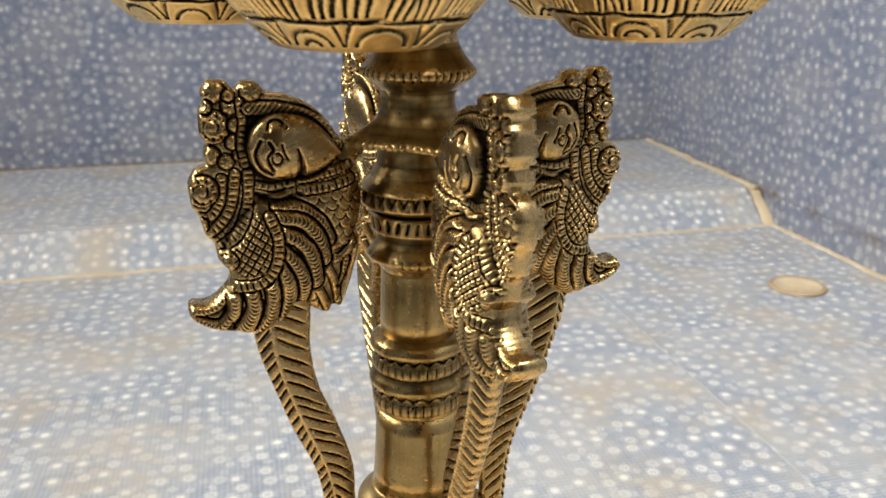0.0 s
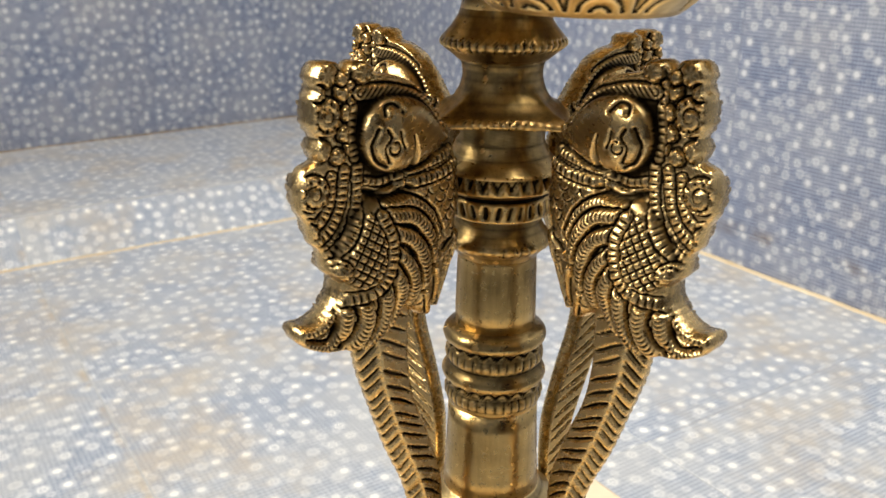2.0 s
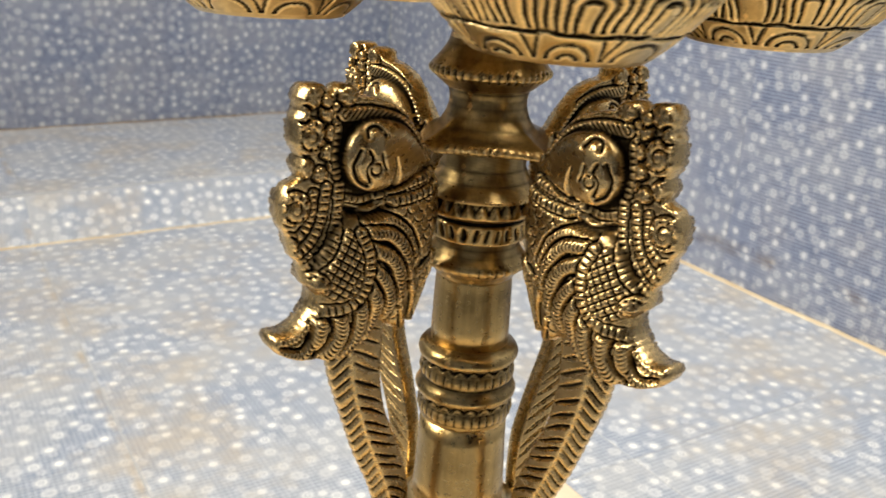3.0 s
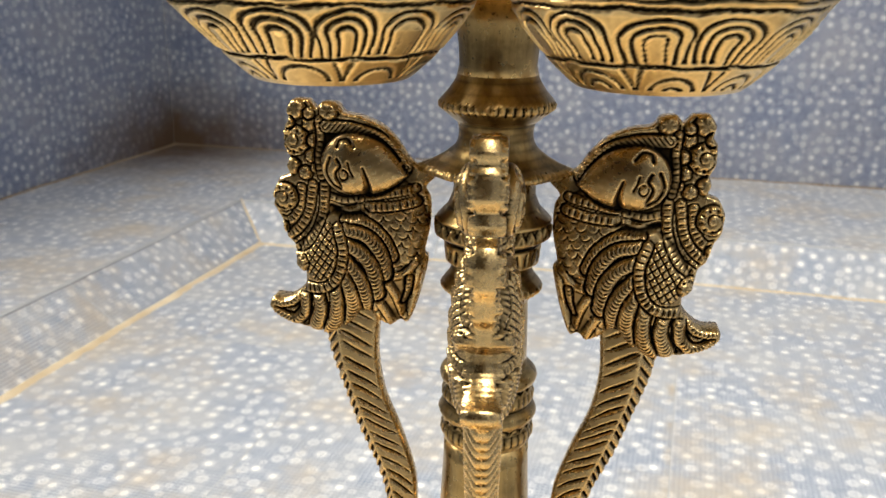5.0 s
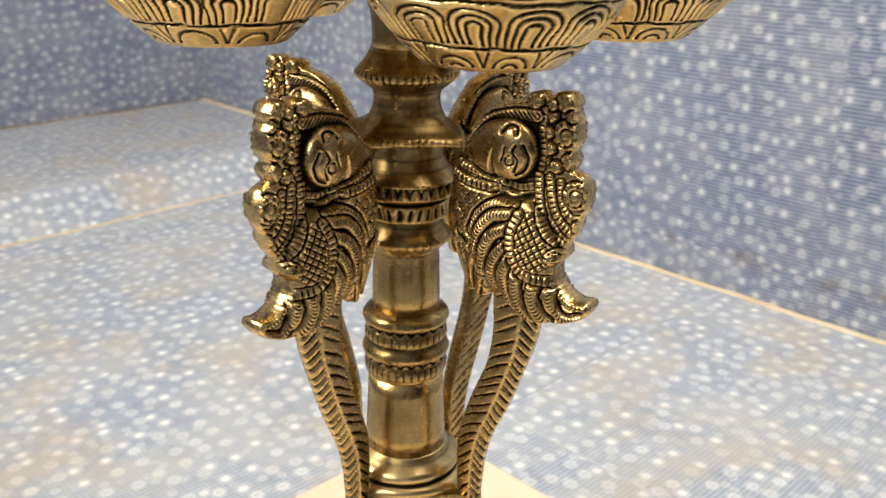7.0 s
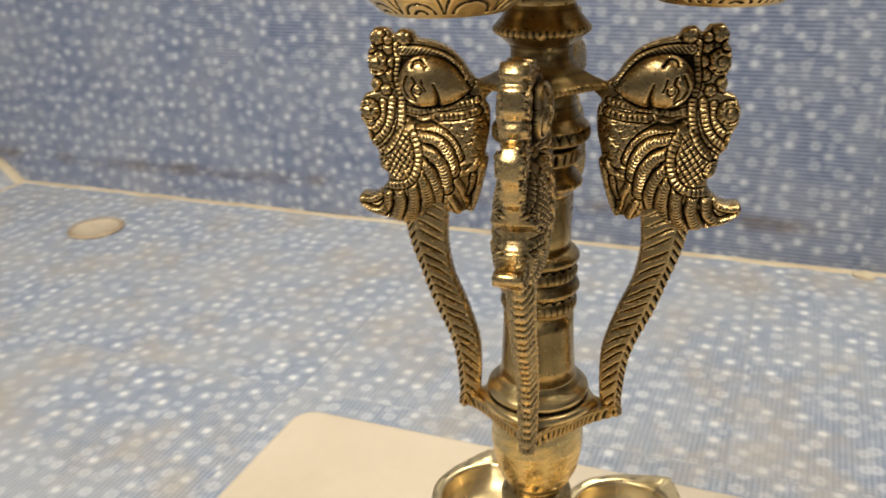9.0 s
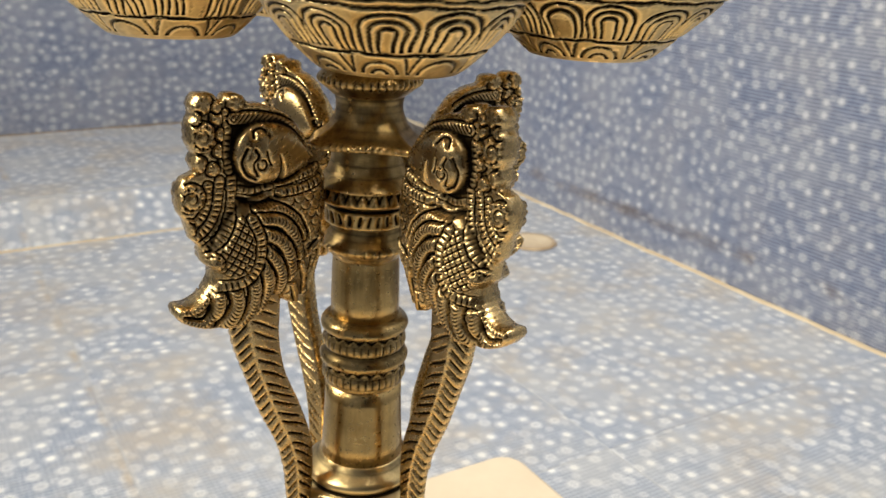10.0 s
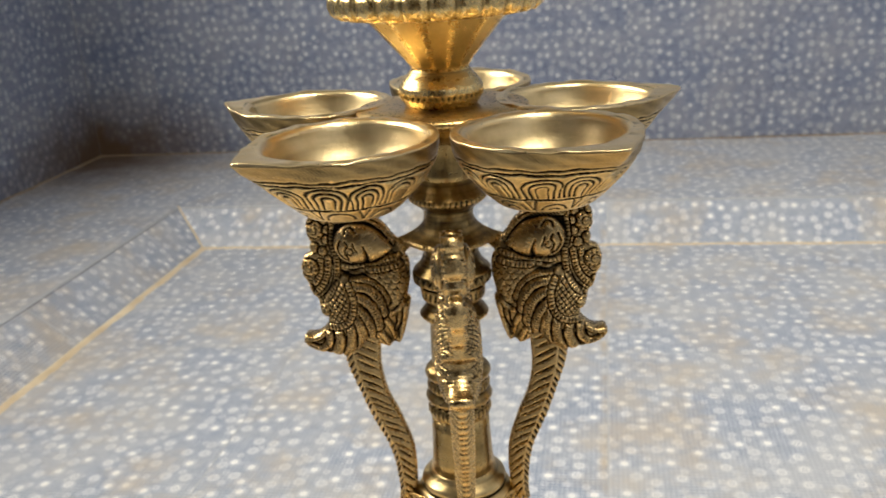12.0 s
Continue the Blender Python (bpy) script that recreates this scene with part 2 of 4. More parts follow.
def part(name, me, parent=None, label="", m=None):
    ob = new(name, me)
    if parent is not None:
        ob.parent = parent
    if m is not None:
        ob.matrix_basis = m
    if label:
        ob["label"] = label
    return ob


def smooth_line(points, n):
    """A Catmull-Rom line through the points, with n steps."""
    p = np.array(points, float)
    q = np.vstack([2 * p[0] - p[1], p, 2 * p[-1] - p[-2]])
    t = np.linspace(0, len(p) - 1 - 1e-9, n)
    i = t.astype(int)
    f = (t - i)[:, None]
    a, b, c, d = q[i], q[i + 1], q[i + 2], q[i + 3]
    return 0.5 * (2 * b + (c - a) * f + (2 * a - 5 * b + 4 * c - d) * f**2 + (3 * b - a - 3 * c + d) * f**3)


def grid_faces(rows, cols, wrap=False):
    out = []
    for i in range(rows - 1):
        for j in range(cols if wrap else cols - 1):
            k = (j + 1) % cols
            out.append((i * cols + j, i * cols + k, (i + 1) * cols + k, (i + 1) * cols + j))
    return out


def lathe(name, profile, material, seg=96, shape=None, step=0.0):
    """A turned part from (radius, height) in mm, bottom to top; shape(theta, z, r) gives the cut radius. step: finer rows."""
    prof = [np.array(p, float) for p in profile]
    if step:
        fine = [prof[0]]
        for a, b in zip(prof, prof[1:]):
            k = max(1, int(np.linalg.norm(b - a) / step))
            fine += [a + (b - a) * i / k for i in range(1, k + 1)]
        prof = fine
    prof = np.array(prof)
    th = np.linspace(0, 2 * np.pi, seg, endpoint=False)
    r = np.repeat(prof[:, :1], seg, 1)
    z = np.repeat(prof[:, 1:2], seg, 1)
    if shape:
        r, z = shape(np.tile(th, (len(prof), 1)), z, r)
    v = np.stack([r * np.cos(th), r * np.sin(th), z], -1).reshape(-1, 3) / 1000
    f = grid_faces(len(prof), seg, True)
    f.append(tuple(range(seg - 1, -1, -1)))
    f.append(tuple(range((len(prof) - 1) * seg, len(prof) * seg)))
    return mesh_of(name, v, f, material)


def box(name, x0, y0, z0, x1, y1, z1, material, bevel=0.0):
    bm = bmesh.new()
    bmesh.ops.create_cube(bm, size=1)
    for v in bm.verts:
        v.co = ((x0 + x1) / 2 + v.co.x * (x1 - x0), (y0 + y1) / 2 + v.co.y * (y1 - y0), (z0 + z1) / 2 + v.co.z * (z1 - z0))
    if bevel:
        bmesh.ops.bevel(bm, geom=bm.edges[:], offset=bevel, segments=3, affect="EDGES", profile=0.5)
    me = bpy.data.meshes.new(name)
    bm.to_mesh(me)
    bm.free()
    me.materials.append(material)
    return me


def piece(name, corners, depth, material, parent=None, label="", edge=0.0007):
    """A flat piece with its face on the given corners (room u, v, z, anticlockwise seen from its front), a thickness behind and eased edges. Its own x and y lie in the face."""
    p = [room(*c) for c in corners]
    x = (p[1] - p[0]).normalized()
    n = (p[1] - p[0]).cross(p[-1] - p[0]).normalized()
    frame_of = Matrix((x, n.cross(x), n)).transposed().to_4x4()
    frame_of.translation = p[0]
    back = frame_of.inverted()
    q = [back @ c for c in p]
    mid = sum(q, Vector()) / len(q)
    k = len(q)
    inner = [c + (mid - c).normalized() * edge * 1.5 for c in q]
    v = inner + [Vector((c.x, c.y, -edge)) for c in q] + [Vector((c.x, c.y, -depth)) for c in q]
    f = [tuple(range(k))]
    for ring in (0, k):
        f += [(ring + i, ring + i + k, ring + (i + 1) % k + k, ring + (i + 1) % k) for i in range(k)]
    f.append(tuple(range(3 * k - 1, 2 * k - 1, -1)))
    return part(name, mesh_of(name, v, f, material, False), parent, label, frame_of)

# ---- the wash room ----


def structure(name, label, category):
    return tagged(new(name), label, category, kind="structure")


def tiled(parent, origin, right, up, w, h, tw, th, ox=0.0, oy=0.0, gap=0.0011, glaze=None):
    """Single tiles over a rectangle w x h that starts at origin (room coordinates) and runs along right and up."""
    o, r, s = Vector(origin), Vector(right), Vector(up)
    xs = sorted({0.0, w, *[x for x in [ox + i * tw for i in range(-40, 40)] if 0.01 < x < w - 0.01]})
    ys = sorted({0.0, h, *[y for y in [oy + i * th for i in range(-40, 40)] if 0.01 < y < h - 0.01]})
    g = gap / 2
    for x0, x1 in zip(xs, xs[1:]):
        for y0, y1 in zip(ys, ys[1:]):
            lift = random.uniform(-0.0003, 0.0003)
            n = r.cross(s) * lift
            c = [o + r * (x0 + g) + s * (y0 + g) + n, o + r * (x1 - g) + s * (y0 + g) + n, o + r * (x1 - g) + s * (y1 - g) + n, o + r * (x0 + g) + s * (y1 - g) + n]
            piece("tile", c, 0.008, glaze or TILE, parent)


RUN = 0.082                     # how far the risers lean back
LU, LV = PIT_U - RUN, PIT_V + RUN
BED = 0.0003                    # grout lies this far under the tile face
floor = structure("floor", "sunken wash floor of printed blue tiles with dirty joints", "floor")
piece("grout_bed", [(PIT_U - 0.02, V0, FLOOR - BED), (U1, V0, FLOOR - BED), (U1, PIT_V + 0.02, FLOOR - BED), (PIT_U - 0.02, PIT_V + 0.02, FLOOR - BED)], 0.05, GROUT_PALE, floor)
ledge = structure("ledge", "raised tiled ledge with sloping edge round the wash floor", "ledge")
piece("grout_bed", [(U0, LV - 0.004, LEDGE - BED), (U1, LV - 0.004, LEDGE - BED), (U1, V1, LEDGE - BED), (U0, V1, LEDGE - BED)], 0.05, GROUT_PALE, ledge)
piece("grout_bed", [(U0, V0, LEDGE - BED), (LU + 0.004, V0, LEDGE - BED), (LU + 0.004, LV - 0.005, LEDGE - BED), (U0, LV - 0.005, LEDGE - BED)], 0.05, GROUT_PALE, ledge)

piece("grout_bed", [(PIT_U, PIT_V + 0.0004, FLOOR - 0.0003), (U1, PIT_V + 0.0004, FLOOR - 0.0003), (U1, LV + 0.0004, LEDGE - 0.0003), (LU, LV + 0.0004, LEDGE - 0.0003)], 0.03, GROUT_PALE, ledge)
piece("grout_bed", [(PIT_U - 0.0004, V0, FLOOR - 0.0003), (PIT_U - 0.0004, PIT_V, FLOOR - 0.0003), (LU - 0.0004, LV, LEDGE - 0.0003), (LU - 0.0004, V0, LEDGE - 0.0003)], 0.03, GROUT_PALE, ledge)
# sloping tiles of the ledge's edge, mitred in the corner
cuts = [PIT_U, -0.40, 0.05, 0.50, U1]
for a, b in zip(cuts, cuts[1:]):
    a2 = LU if a == PIT_U else a
    piece("tile", [(a + 0.001, PIT_V, FLOOR), (b - 0.001, PIT_V, FLOOR), (b - 0.001, LV, LEDGE), (a2 + 0.001, LV, LEDGE)], 0.008, TILE_FLOOR, ledge)
cuts = [PIT_V, 0.87, 0.42, -0.03, -0.48, -0.93, V0]
for a, b in zip(cuts, cuts[1:]):
    a2 = LV if a == PIT_V else a
    piece("tile", [(PIT_U, b + 0.001, FLOOR), (PIT_U, a - 0.001, FLOOR), (LU, a2 - 0.001, LEDGE), (LU, b + 0.001, LEDGE)], 0.008, TILE_FLOOR, ledge)

SKIRT = 0.066


def wall(name, label, corners):
    ob = structure(name, label, "wall")
    piece("backing", corners, 0.12, GROUT_BLUE, ob)
    return ob


T = 0.0005
wall_right = wall("wall_right", "tiled wall in printed blue with pale dots and rings", [(U1 + T, V1, FLOOR - 0.06), (U1 + T, V0, FLOOR - 0.06), (U1 + T, V0, CEIL), (U1 + T, V1, CEIL)])
wall_back = wall("wall_back", "far tiled wall in printed blue with pale dots", [(U0, V1 + T, FLOOR - 0.06), (U1, V1 + T, FLOOR - 0.06), (U1, V1 + T, CEIL), (U0, V1 + T, CEIL)])
wall_left = structure("wall_left", "tiled wall in printed blue above the ledge with a high opening", "wall")
for a, b, z0, z1 in ((V0, WIN_V0, FLOOR - 0.06, CEIL), (WIN_V1, V1, FLOOR - 0.06, CEIL), (WIN_V0, WIN_V1, FLOOR - 0.06, WIN_Z0), (WIN_V0, WIN_V1, WIN_Z1, CEIL)):
    piece("backing", [(U0 - T, a, z0), (U0 - T, b, z0), (U0 - T, b, z1), (U0 - T, a, z1)], 0.12, GROUT_BLUE, wall_left)

# front wall behind the camera, unseen; its wide doorway is added for dark reflections
D0, D1, DH = -0.72, 0.52, 1.55
wall_front = structure("wall_front", "unseen tiled wall in printed blue with an added dark doorway", "wall")
for k, (a, b, z0, z1) in enumerate([(U0, D0, FLOOR - 0.06, CEIL), (D1, U1, FLOOR - 0.06, CEIL), (D0, D1, DH, CEIL), (D0, D1, FLOOR - 0.06, FLOOR + 0.02)]):
    piece("backing", [(b, V0 - T, z0), (a, V0 - T, z0), (a, V0 - T, z1), (b, V0 - T, z1)], 0.12, GROUT_BLUE, wall_front)


def ceiling_mesh():
    """One slab, never in view, with an opening cut through it for the added top light."""
    outer = [(U0, V0), (U1, V0), (U1, V1), (U0, V1)]
    inner = [(HOLE_U0, HOLE_V0), (HOLE_U1, HOLE_V0), (HOLE_U1, HOLE_V1), (HOLE_U0, HOLE_V1)]
    v = [room(a, b, z) for z in (CEIL, CEIL + 0.12) for ring in (outer, inner) for a, b in ring]
    f = []
    for k in range(4):
        n = (k + 1) % 4
        f += [(k + 4, n + 4, n, k), (k + 8, n + 8, n + 12, k + 12), (k, n, n + 8, k + 8), (n + 4, k + 4, k + 12, n + 12)]
    return mesh_of("ceiling", v, f, CEILING_DARK, False)


ceiling = tagged(part("ceiling", ceiling_mesh()), "unseen ceiling, added dark, with an opening for the added top light", "ceiling", kind="structure")
# dark box behind the doorway, never in view, added for the brass to mirror
added_passage = structure("added_passage", "added dark box behind the doorway, unseen, for dark reflections", "wall")
for c in ([(D0 - 0.3, V0 - 1.2, FLOOR), (D1 + 0.3, V0 - 1.2, FLOOR), (D1 + 0.3, V0 - 0.12, FLOOR), (D0 - 0.3, V0 - 0.12, FLOOR)], [(D1 + 0.3, V0 - 1.2, FLOOR), (D0 - 0.3, V0 - 1.2, FLOOR), (D0 - 0.3, V0 - 1.2, CEIL), (D1 + 0.3, V0 - 1.2, CEIL)],
          [(D0 - 0.3, V0 - 1.2, FLOOR), (D0 - 0.3, V0 - 0.12, FLOOR), (D0 - 0.3, V0 - 0.12, CEIL), (D0 - 0.3, V0 - 1.2, CEIL)], [(D1 + 0.3, V0 - 0.12, FLOOR), (D1 + 0.3, V0 - 1.2, FLOOR), (D1 + 0.3, V0 - 1.2, CEIL), (D1 + 0.3, V0 - 0.12, CEIL)],
          [(D0 - 0.3, V0 - 0.12, CEIL), (D1 + 0.3, V0 - 0.12, CEIL), (D1 + 0.3, V0 - 1.2, CEIL), (D0 - 0.3, V0 - 1.2, CEIL)]):
    piece("panel", c, 0.1, BACKDROP, added_passage)


def joint_line(a, b, width, lift, wobble, seed, material=GROUT, label="crumbly rust-yellow grout line between tiles"):
    """An uneven bead of smeared grout from a to b (room coordinates)."""
    p, q = room(*a), room(*b)
    n = max(8, int((q - p).length / 0.012))
    along = (q - p).normalized()
    side = along.cross(Vector((0, 0, 1))).normalized()
    rnd = random.Random(seed)
    v, f = [], []
    for i in range(n + 1):
        c = p.lerp(q, i / n)
        off = wobble * noise.noise(Vector((i * 0.21, seed, 0.3)))
        w = width * (0.65 + 0.7 * abs(noise.noise(Vector((i * 0.33, seed, 4.1)))) + 0.25 * rnd.random())
        for s, h in ((-1, -0.6), (-0.55, 0.75), (0.0, 1.0), (0.55, 0.75), (1, -0.6)):
            v.append(c + side * (off + s * w / 2) + Vector((0, 0, lift * h)))
    f = grid_faces(n + 1, 5)
    return tagged(part("grout_line", mesh_of("grout_line", v, f, material)), label, "grout", kind="structure")


joint_line((PIT_U, PIT_V, FLOOR), (U1, PIT_V, FLOOR), 0.014, 0.002, 0.004, 1)
joint_line((PIT_U, PIT_V, FLOOR), (PIT_U, -0.2, FLOOR), 0.026, 0.003, 0.004, 2)
joint_line((LU, LV - 0.001, LEDGE - 0.0006), (U1, LV - 0.001, LEDGE - 0.0006), 0.0045, 0.0008, 0.0008, 9, GROUT_PALE, "thin pale grout line along the ledge edge")
joint_line((LU - 0.001, LV, LEDGE - 0.0006), (LU - 0.001, V0, LEDGE - 0.0006), 0.0045, 0.0008, 0.0008, 10, GROUT_PALE, "thin pale grout line along the ledge edge")
joint_line((PIT_U, PIT_V, FLOOR), (LU, LV, LEDGE), 0.007, 0.002, 0.002, 3)
joint_line((U1 - 0.004, V0 + 0.3, FLOOR), (U1 - 0.004, PIT_V, FLOOR), 0.016, 0.003, 0.004, 4)
joint_line((U1 - 0.006, PIT_V, FLOOR), (U1 - 0.014, LV - 0.02, LEDGE), 0.03, 0.003, 0.006, 5)
joint_line((U1 - 0.012, LV - 0.03, LEDGE), (U1 - 0.006, V1, LEDGE), 0.022, 0.003, 0.008, 6)
joint_line((U0, V1 - 0.005, LEDGE), (U1, V1 - 0.005, LEDGE), 0.012, 0.002, 0.005, 7, GROUT_BROWN, "mouldy brown grout line at the wall foot")
joint_line((U0 + 0.006, 0.2, LEDGE), (U0 + 0.006, V1, LEDGE), 0.014, 0.002, 0.005, 8, GROUT_BROWN, "mouldy brown grout line at the wall foot")


def grout_lump(u, v, size, seed):
    """A dropped blob of grout that has set on the joint."""
    bm = bmesh.new()
    bmesh.ops.create_icosphere(bm, subdivisions=3, radius=1.0)
    for p in bm.verts:
        k = 1 + 0.35 * noise.noise(p.co * 1.7 + Vector((seed, 0, 0)))
        p.co = Vector((p.co.x * size * 1.6 * k, p.co.y * size * k, max(p.co.z, -0.3) * size * 0.7 * k))
    me = bpy.data.meshes.new("grout_lump")
    bm.to_mesh(me)
    bm.free()
    me.shade_smooth()
    me.materials.append(GROUT)
    return tagged(part("grout_lump", me, m=ROOM @ pose(u, v, FLOOR + size * 0.2, 0, 0, 80)), "dropped cream lump of set grout at the wall foot", "grout", kind="structure")


grout_lump(U1 - 0.014, -0.158, 0.009, 1)
grout_lump(U1 - 0.012, -0.193, 0.006, 5)

# floor drain: a dished metal rim with a slotted grating
drain = tagged(new("floor_drain"), "round tarnished metal floor drain sunk in blue tiles", "drain")
drain.matrix_basis = Matrix.Translation(room(0.545 * math.cos(PHI) + 1.165 * math.sin(PHI), -0.545 * math.sin(PHI) + 1.165 * math.cos(PHI), FLOOR)) @ Matrix.Scale(0.9, 4)
part("rim", lathe("rim", [(42, -6), (42, 0.2), (48, 0.5), (50, 2.5), (48, 5.0), (44, 5.6), (41, 4.6), (39, -5)], DRAIN_RIM, 48), drain, "brown-stained metal rim")
part("dish", lathe("dish", [(41.5, -2), (41.5, 4.8), (39, 4.0), (33, 1.9), (25, 0.9), (14, 0.6), (0.5, 0.6)], DRAIN_METAL, 48), drain, "dished golden metal strainer")
for k in range(8):
    part("slot_bar", box("slot_bar", 0.006, -0.0016, -0.0004, 0.026, 0.0016, 0.0013, DRAIN_METAL, 0.0006), drain, m=pose(0, 0, 0, 0, 0, 45 * k))

# ---- low stool under the lamp ----
STOOL = -0.250
S0, S1, W0, W1 = -0.262, 0.2256, -0.235, 0.235
stool = tagged(new("low_stool"), "low stool with a cream rounded top standing on blue tiles", "stool")
stool.matrix_basis = ROOM


def rounded_slab(name, x0, y0, x1, y1, z0, z1, radius, material, edge=0.003):
    ring = []
    for cx, cy, a0 in ((x1 - radius, y1 - radius, 0), (x0 + radius, y1 - radius, 90), (x0 + radius, y0 + radius, 180), (x1 - radius, y0 + radius, 270)):
        ring += [(cx, cy, radians(a0 + 9 * k)) for k in range(11)]
    v, f = [], []
    for inset, z in ((edge, z0), (0, z0 + edge), (0, z1 - edge), (edge * 0.3, z1 - edge * 0.3), (edge, z1)):
        v += [(cx + (radius - inset) * math.cos(a), cy + (radius - inset) * math.sin(a), z) for cx, cy, a in ring]
    k = len(ring)
    f = grid_faces(5, k, True) + [tuple(range(k - 1, -1, -1)), tuple(range(4 * k, 5 * k))]
    me = mesh_of(name, v, f, material, False)
    return me


part("stool_top", rounded_slab("stool_top", S0, W0, S1, W1, STOOL - 0.022, STOOL, 0.016, BOARD), stool)
for sx in (S0 + 0.04, S1 - 0.04):
    for sy in (W0 + 0.04, W1 - 0.04):
        part("leg", box("leg", sx - 0.02, sy - 0.02, FLOOR, sx + 0.02, sy + 0.02, STOOL - 0.022, BOARD, 0.004), stool)

# ---- the brass lamp ----
lamp = tagged(new("oil_lamp"), "tiered cast brass oil lamp with bird brackets on a cream stool", "oil lamp")
lamp.location = (0, 0, STOOL)
LEAN = pose(0, 0, 0, 0.72, 0.72, 0)        # the column stands a little askew
COLUMN = pose(-0.0007, 0.0013, 0.0005 - STOOL, 0.35, 0.72, 0)
BIRDS = Matrix.Translation((0, 0, 0.02 - STOOL)) @ LEAN @ Matrix.Translation((0, 0, -0.02))


def lamp_part(name, me, label="", m=None, parent=None):
    return part(name, me, parent or lamp, label, (COLUMN if parent is None else Matrix()) @ (m or Matrix()))


def teeth(zc, half, count, depth, lean=0.0):
    """A cut of small notches round a ring, at height zc (mm)."""
    def shape(th, z, r):
        off = (z - zc) / half
        turn = th * count / (2 * np.pi) + lean * (z - zc) + 0.12 * np.sin(th * 5 + zc)
        mark = np.floor(turn)
        wide = 0.24 + 0.08 * np.sin(mark * 12.9 + zc)
        across = (turn % 1.0) - 0.5 + 0.16 * np.sin(mark * 7.1 + zc) * off
        uneven = 0.8 + 0.35 * np.sin(mark * 5.3 + zc * 3)
        taper = np.clip(1.15 - np.abs(off), 0, 1)
        return r - depth * uneven * np.clip(1.25 - np.abs(across) / (wide * (0.45 + 0.55 * taper)), 0, 1) * np.minimum(1, taper * 2) * (np.abs(off) < 1), z
    return shape


def beaded(zc, half, count, high):
    """A row of uneven beads raised round a ring, at height zc (mm), with a cut on either side."""
    def shape(th, z, r):
        off = (z - zc) / half
        turn = th * count / (2 * np.pi) + 0.10 * np.sin(th * 4 + zc)
        mark = np.floor(turn)
        across = np.clip(2 * np.abs((turn % 1.0) - 0.5) + 0.10 * np.sin(mark * 7.1), 0, 1)
        size = 0.85 + 0.25 * np.sin(mark * 5.3 + zc * 3)
        ball = np.sqrt(np.clip(1 - across**2.2, 0, 1)) * np.sqrt(np.clip(1 - off**2, 0, 1))
        return r + high * size * (1.5 * ball - 0.75) * (np.abs(off) < 1), z
    return shape


def zigzag(zc, half, count, deep):
    """A band of cut triangles standing point to point round a ring, at height zc (mm)."""
    def shape(th, z, r):
        off = (z - zc) / half
        turn = th * count / (2 * np.pi) + 0.10 * np.sin(th * 5 + zc)
        mark = np.floor(turn)
        peak = (2 * np.abs((turn % 1.0) - 0.5)) * (0.9 + 0.2 * np.sin(mark * 5.3)) * 1.7 - 0.8
        sunk = np.clip((off - peak) / 0.35, 0, 1)
        facet = 0.35 * ((turn % 1.0) - 0.5)
        return r - deep * (sunk * (1 - 0.3 * off) + facet * (1 - sunk)) * np.clip((1 - np.abs(off)) * 5, 0, 1), z
    return shape


def wavy(zc, half, count, deep):
    """The scalloped lower edge of a ring, at height zc (mm)."""
    def shape(th, z, r):
        wave = np.abs(np.sin(0.5 * count * th + 0.4 * np.sin(th * 3)))
        return r - deep * np.clip(1 - np.abs(z - zc - half * (wave - 0.4)) / (0.42 * half), 0, 1), z
    return shape


def corners(z0, z1, reach, power=5.0, turn=-66.5):
    """Draws a round flange out into four pointed arms between two heights."""
    def shape(th, z, r):
        f = np.clip((z1 - z) / (z1 - z0), 0, 1) ** 1.4
        a = np.abs(((th - radians(turn) + np.pi / 4) % (np.pi / 2)) - np.pi / 4) / (np.pi / 4)
        return r + reach * f * (1 - a) ** power, z
    return shape


def square(z0, z1):
    """From a round section at z0 to a four-cornered one at z1, its corners under the brackets."""
    def shape(th, z, r):
        a = np.abs(((th - radians(-66.5) + np.pi / 4) % (np.pi / 2)) - np.pi / 4)
        f = np.clip((z - z0) / (z1 - z0), 0, 1)
        return r + f * (7.2 * ((1 / np.cos(np.pi / 4 - a) - 1) / 0.4142) ** 1.35 - 0.9), z
    return shape


def worn(amount):
    """Hand-finished turning: slight unevenness round a ring."""
    def shape(th, z, r):
        return r + 0.3 * amount * (np.sin(th * 3 + z * 0.9) + 0.7 * np.sin(th * 7 - z * 2.1) + 0.6 * np.sin(th * 17 + z * 3.7) * np.sin(z * 5 + th)), z
    return shape


def both(*shapes):
    def shape(th, z, r):
        for s in shapes:
            r, z = s(th, z, r)
        return r, z
    return shape


# column, top to bottom (mm over the tail tips of the birds)
lamp_part("stem", lathe("stem", [(8.2, 49), (7.6, 52), (7.8, 56), (8.6, 60), (9.6, 66)], BRASS_TURNED, 64))
lamp_part("beaded_flange", lathe("beaded_flange", [(8.4, 41.4), (9.8, 42.6), (11.0, 43.5), (11.6, 44.0), (11.7, 44.7), (11.2, 45.4), (9.6, 47.2), (8.3, 49.2), (7.7, 51)], BRASS_TURNED, 192, teeth(44.3, 1.1, 44, 0.8), 0.35))
lamp_part("neck", lathe("neck", [(9.5, 30.2), (12.2, 30.5), (12.8, 31.2), (12.2, 31.9), (10.4, 33.0), (9.0, 34.4), (8.0, 36.2), (7.45, 38.0), (7.4, 39.4), (7.7, 40.8), (8.5, 41.7)], BRASS_TURNED, 192, both(corners(30.2, 36.8, 5.8, 3.0), teeth(31.2, 0.9, 60, 0.55), worn(0.07)), 0.4))
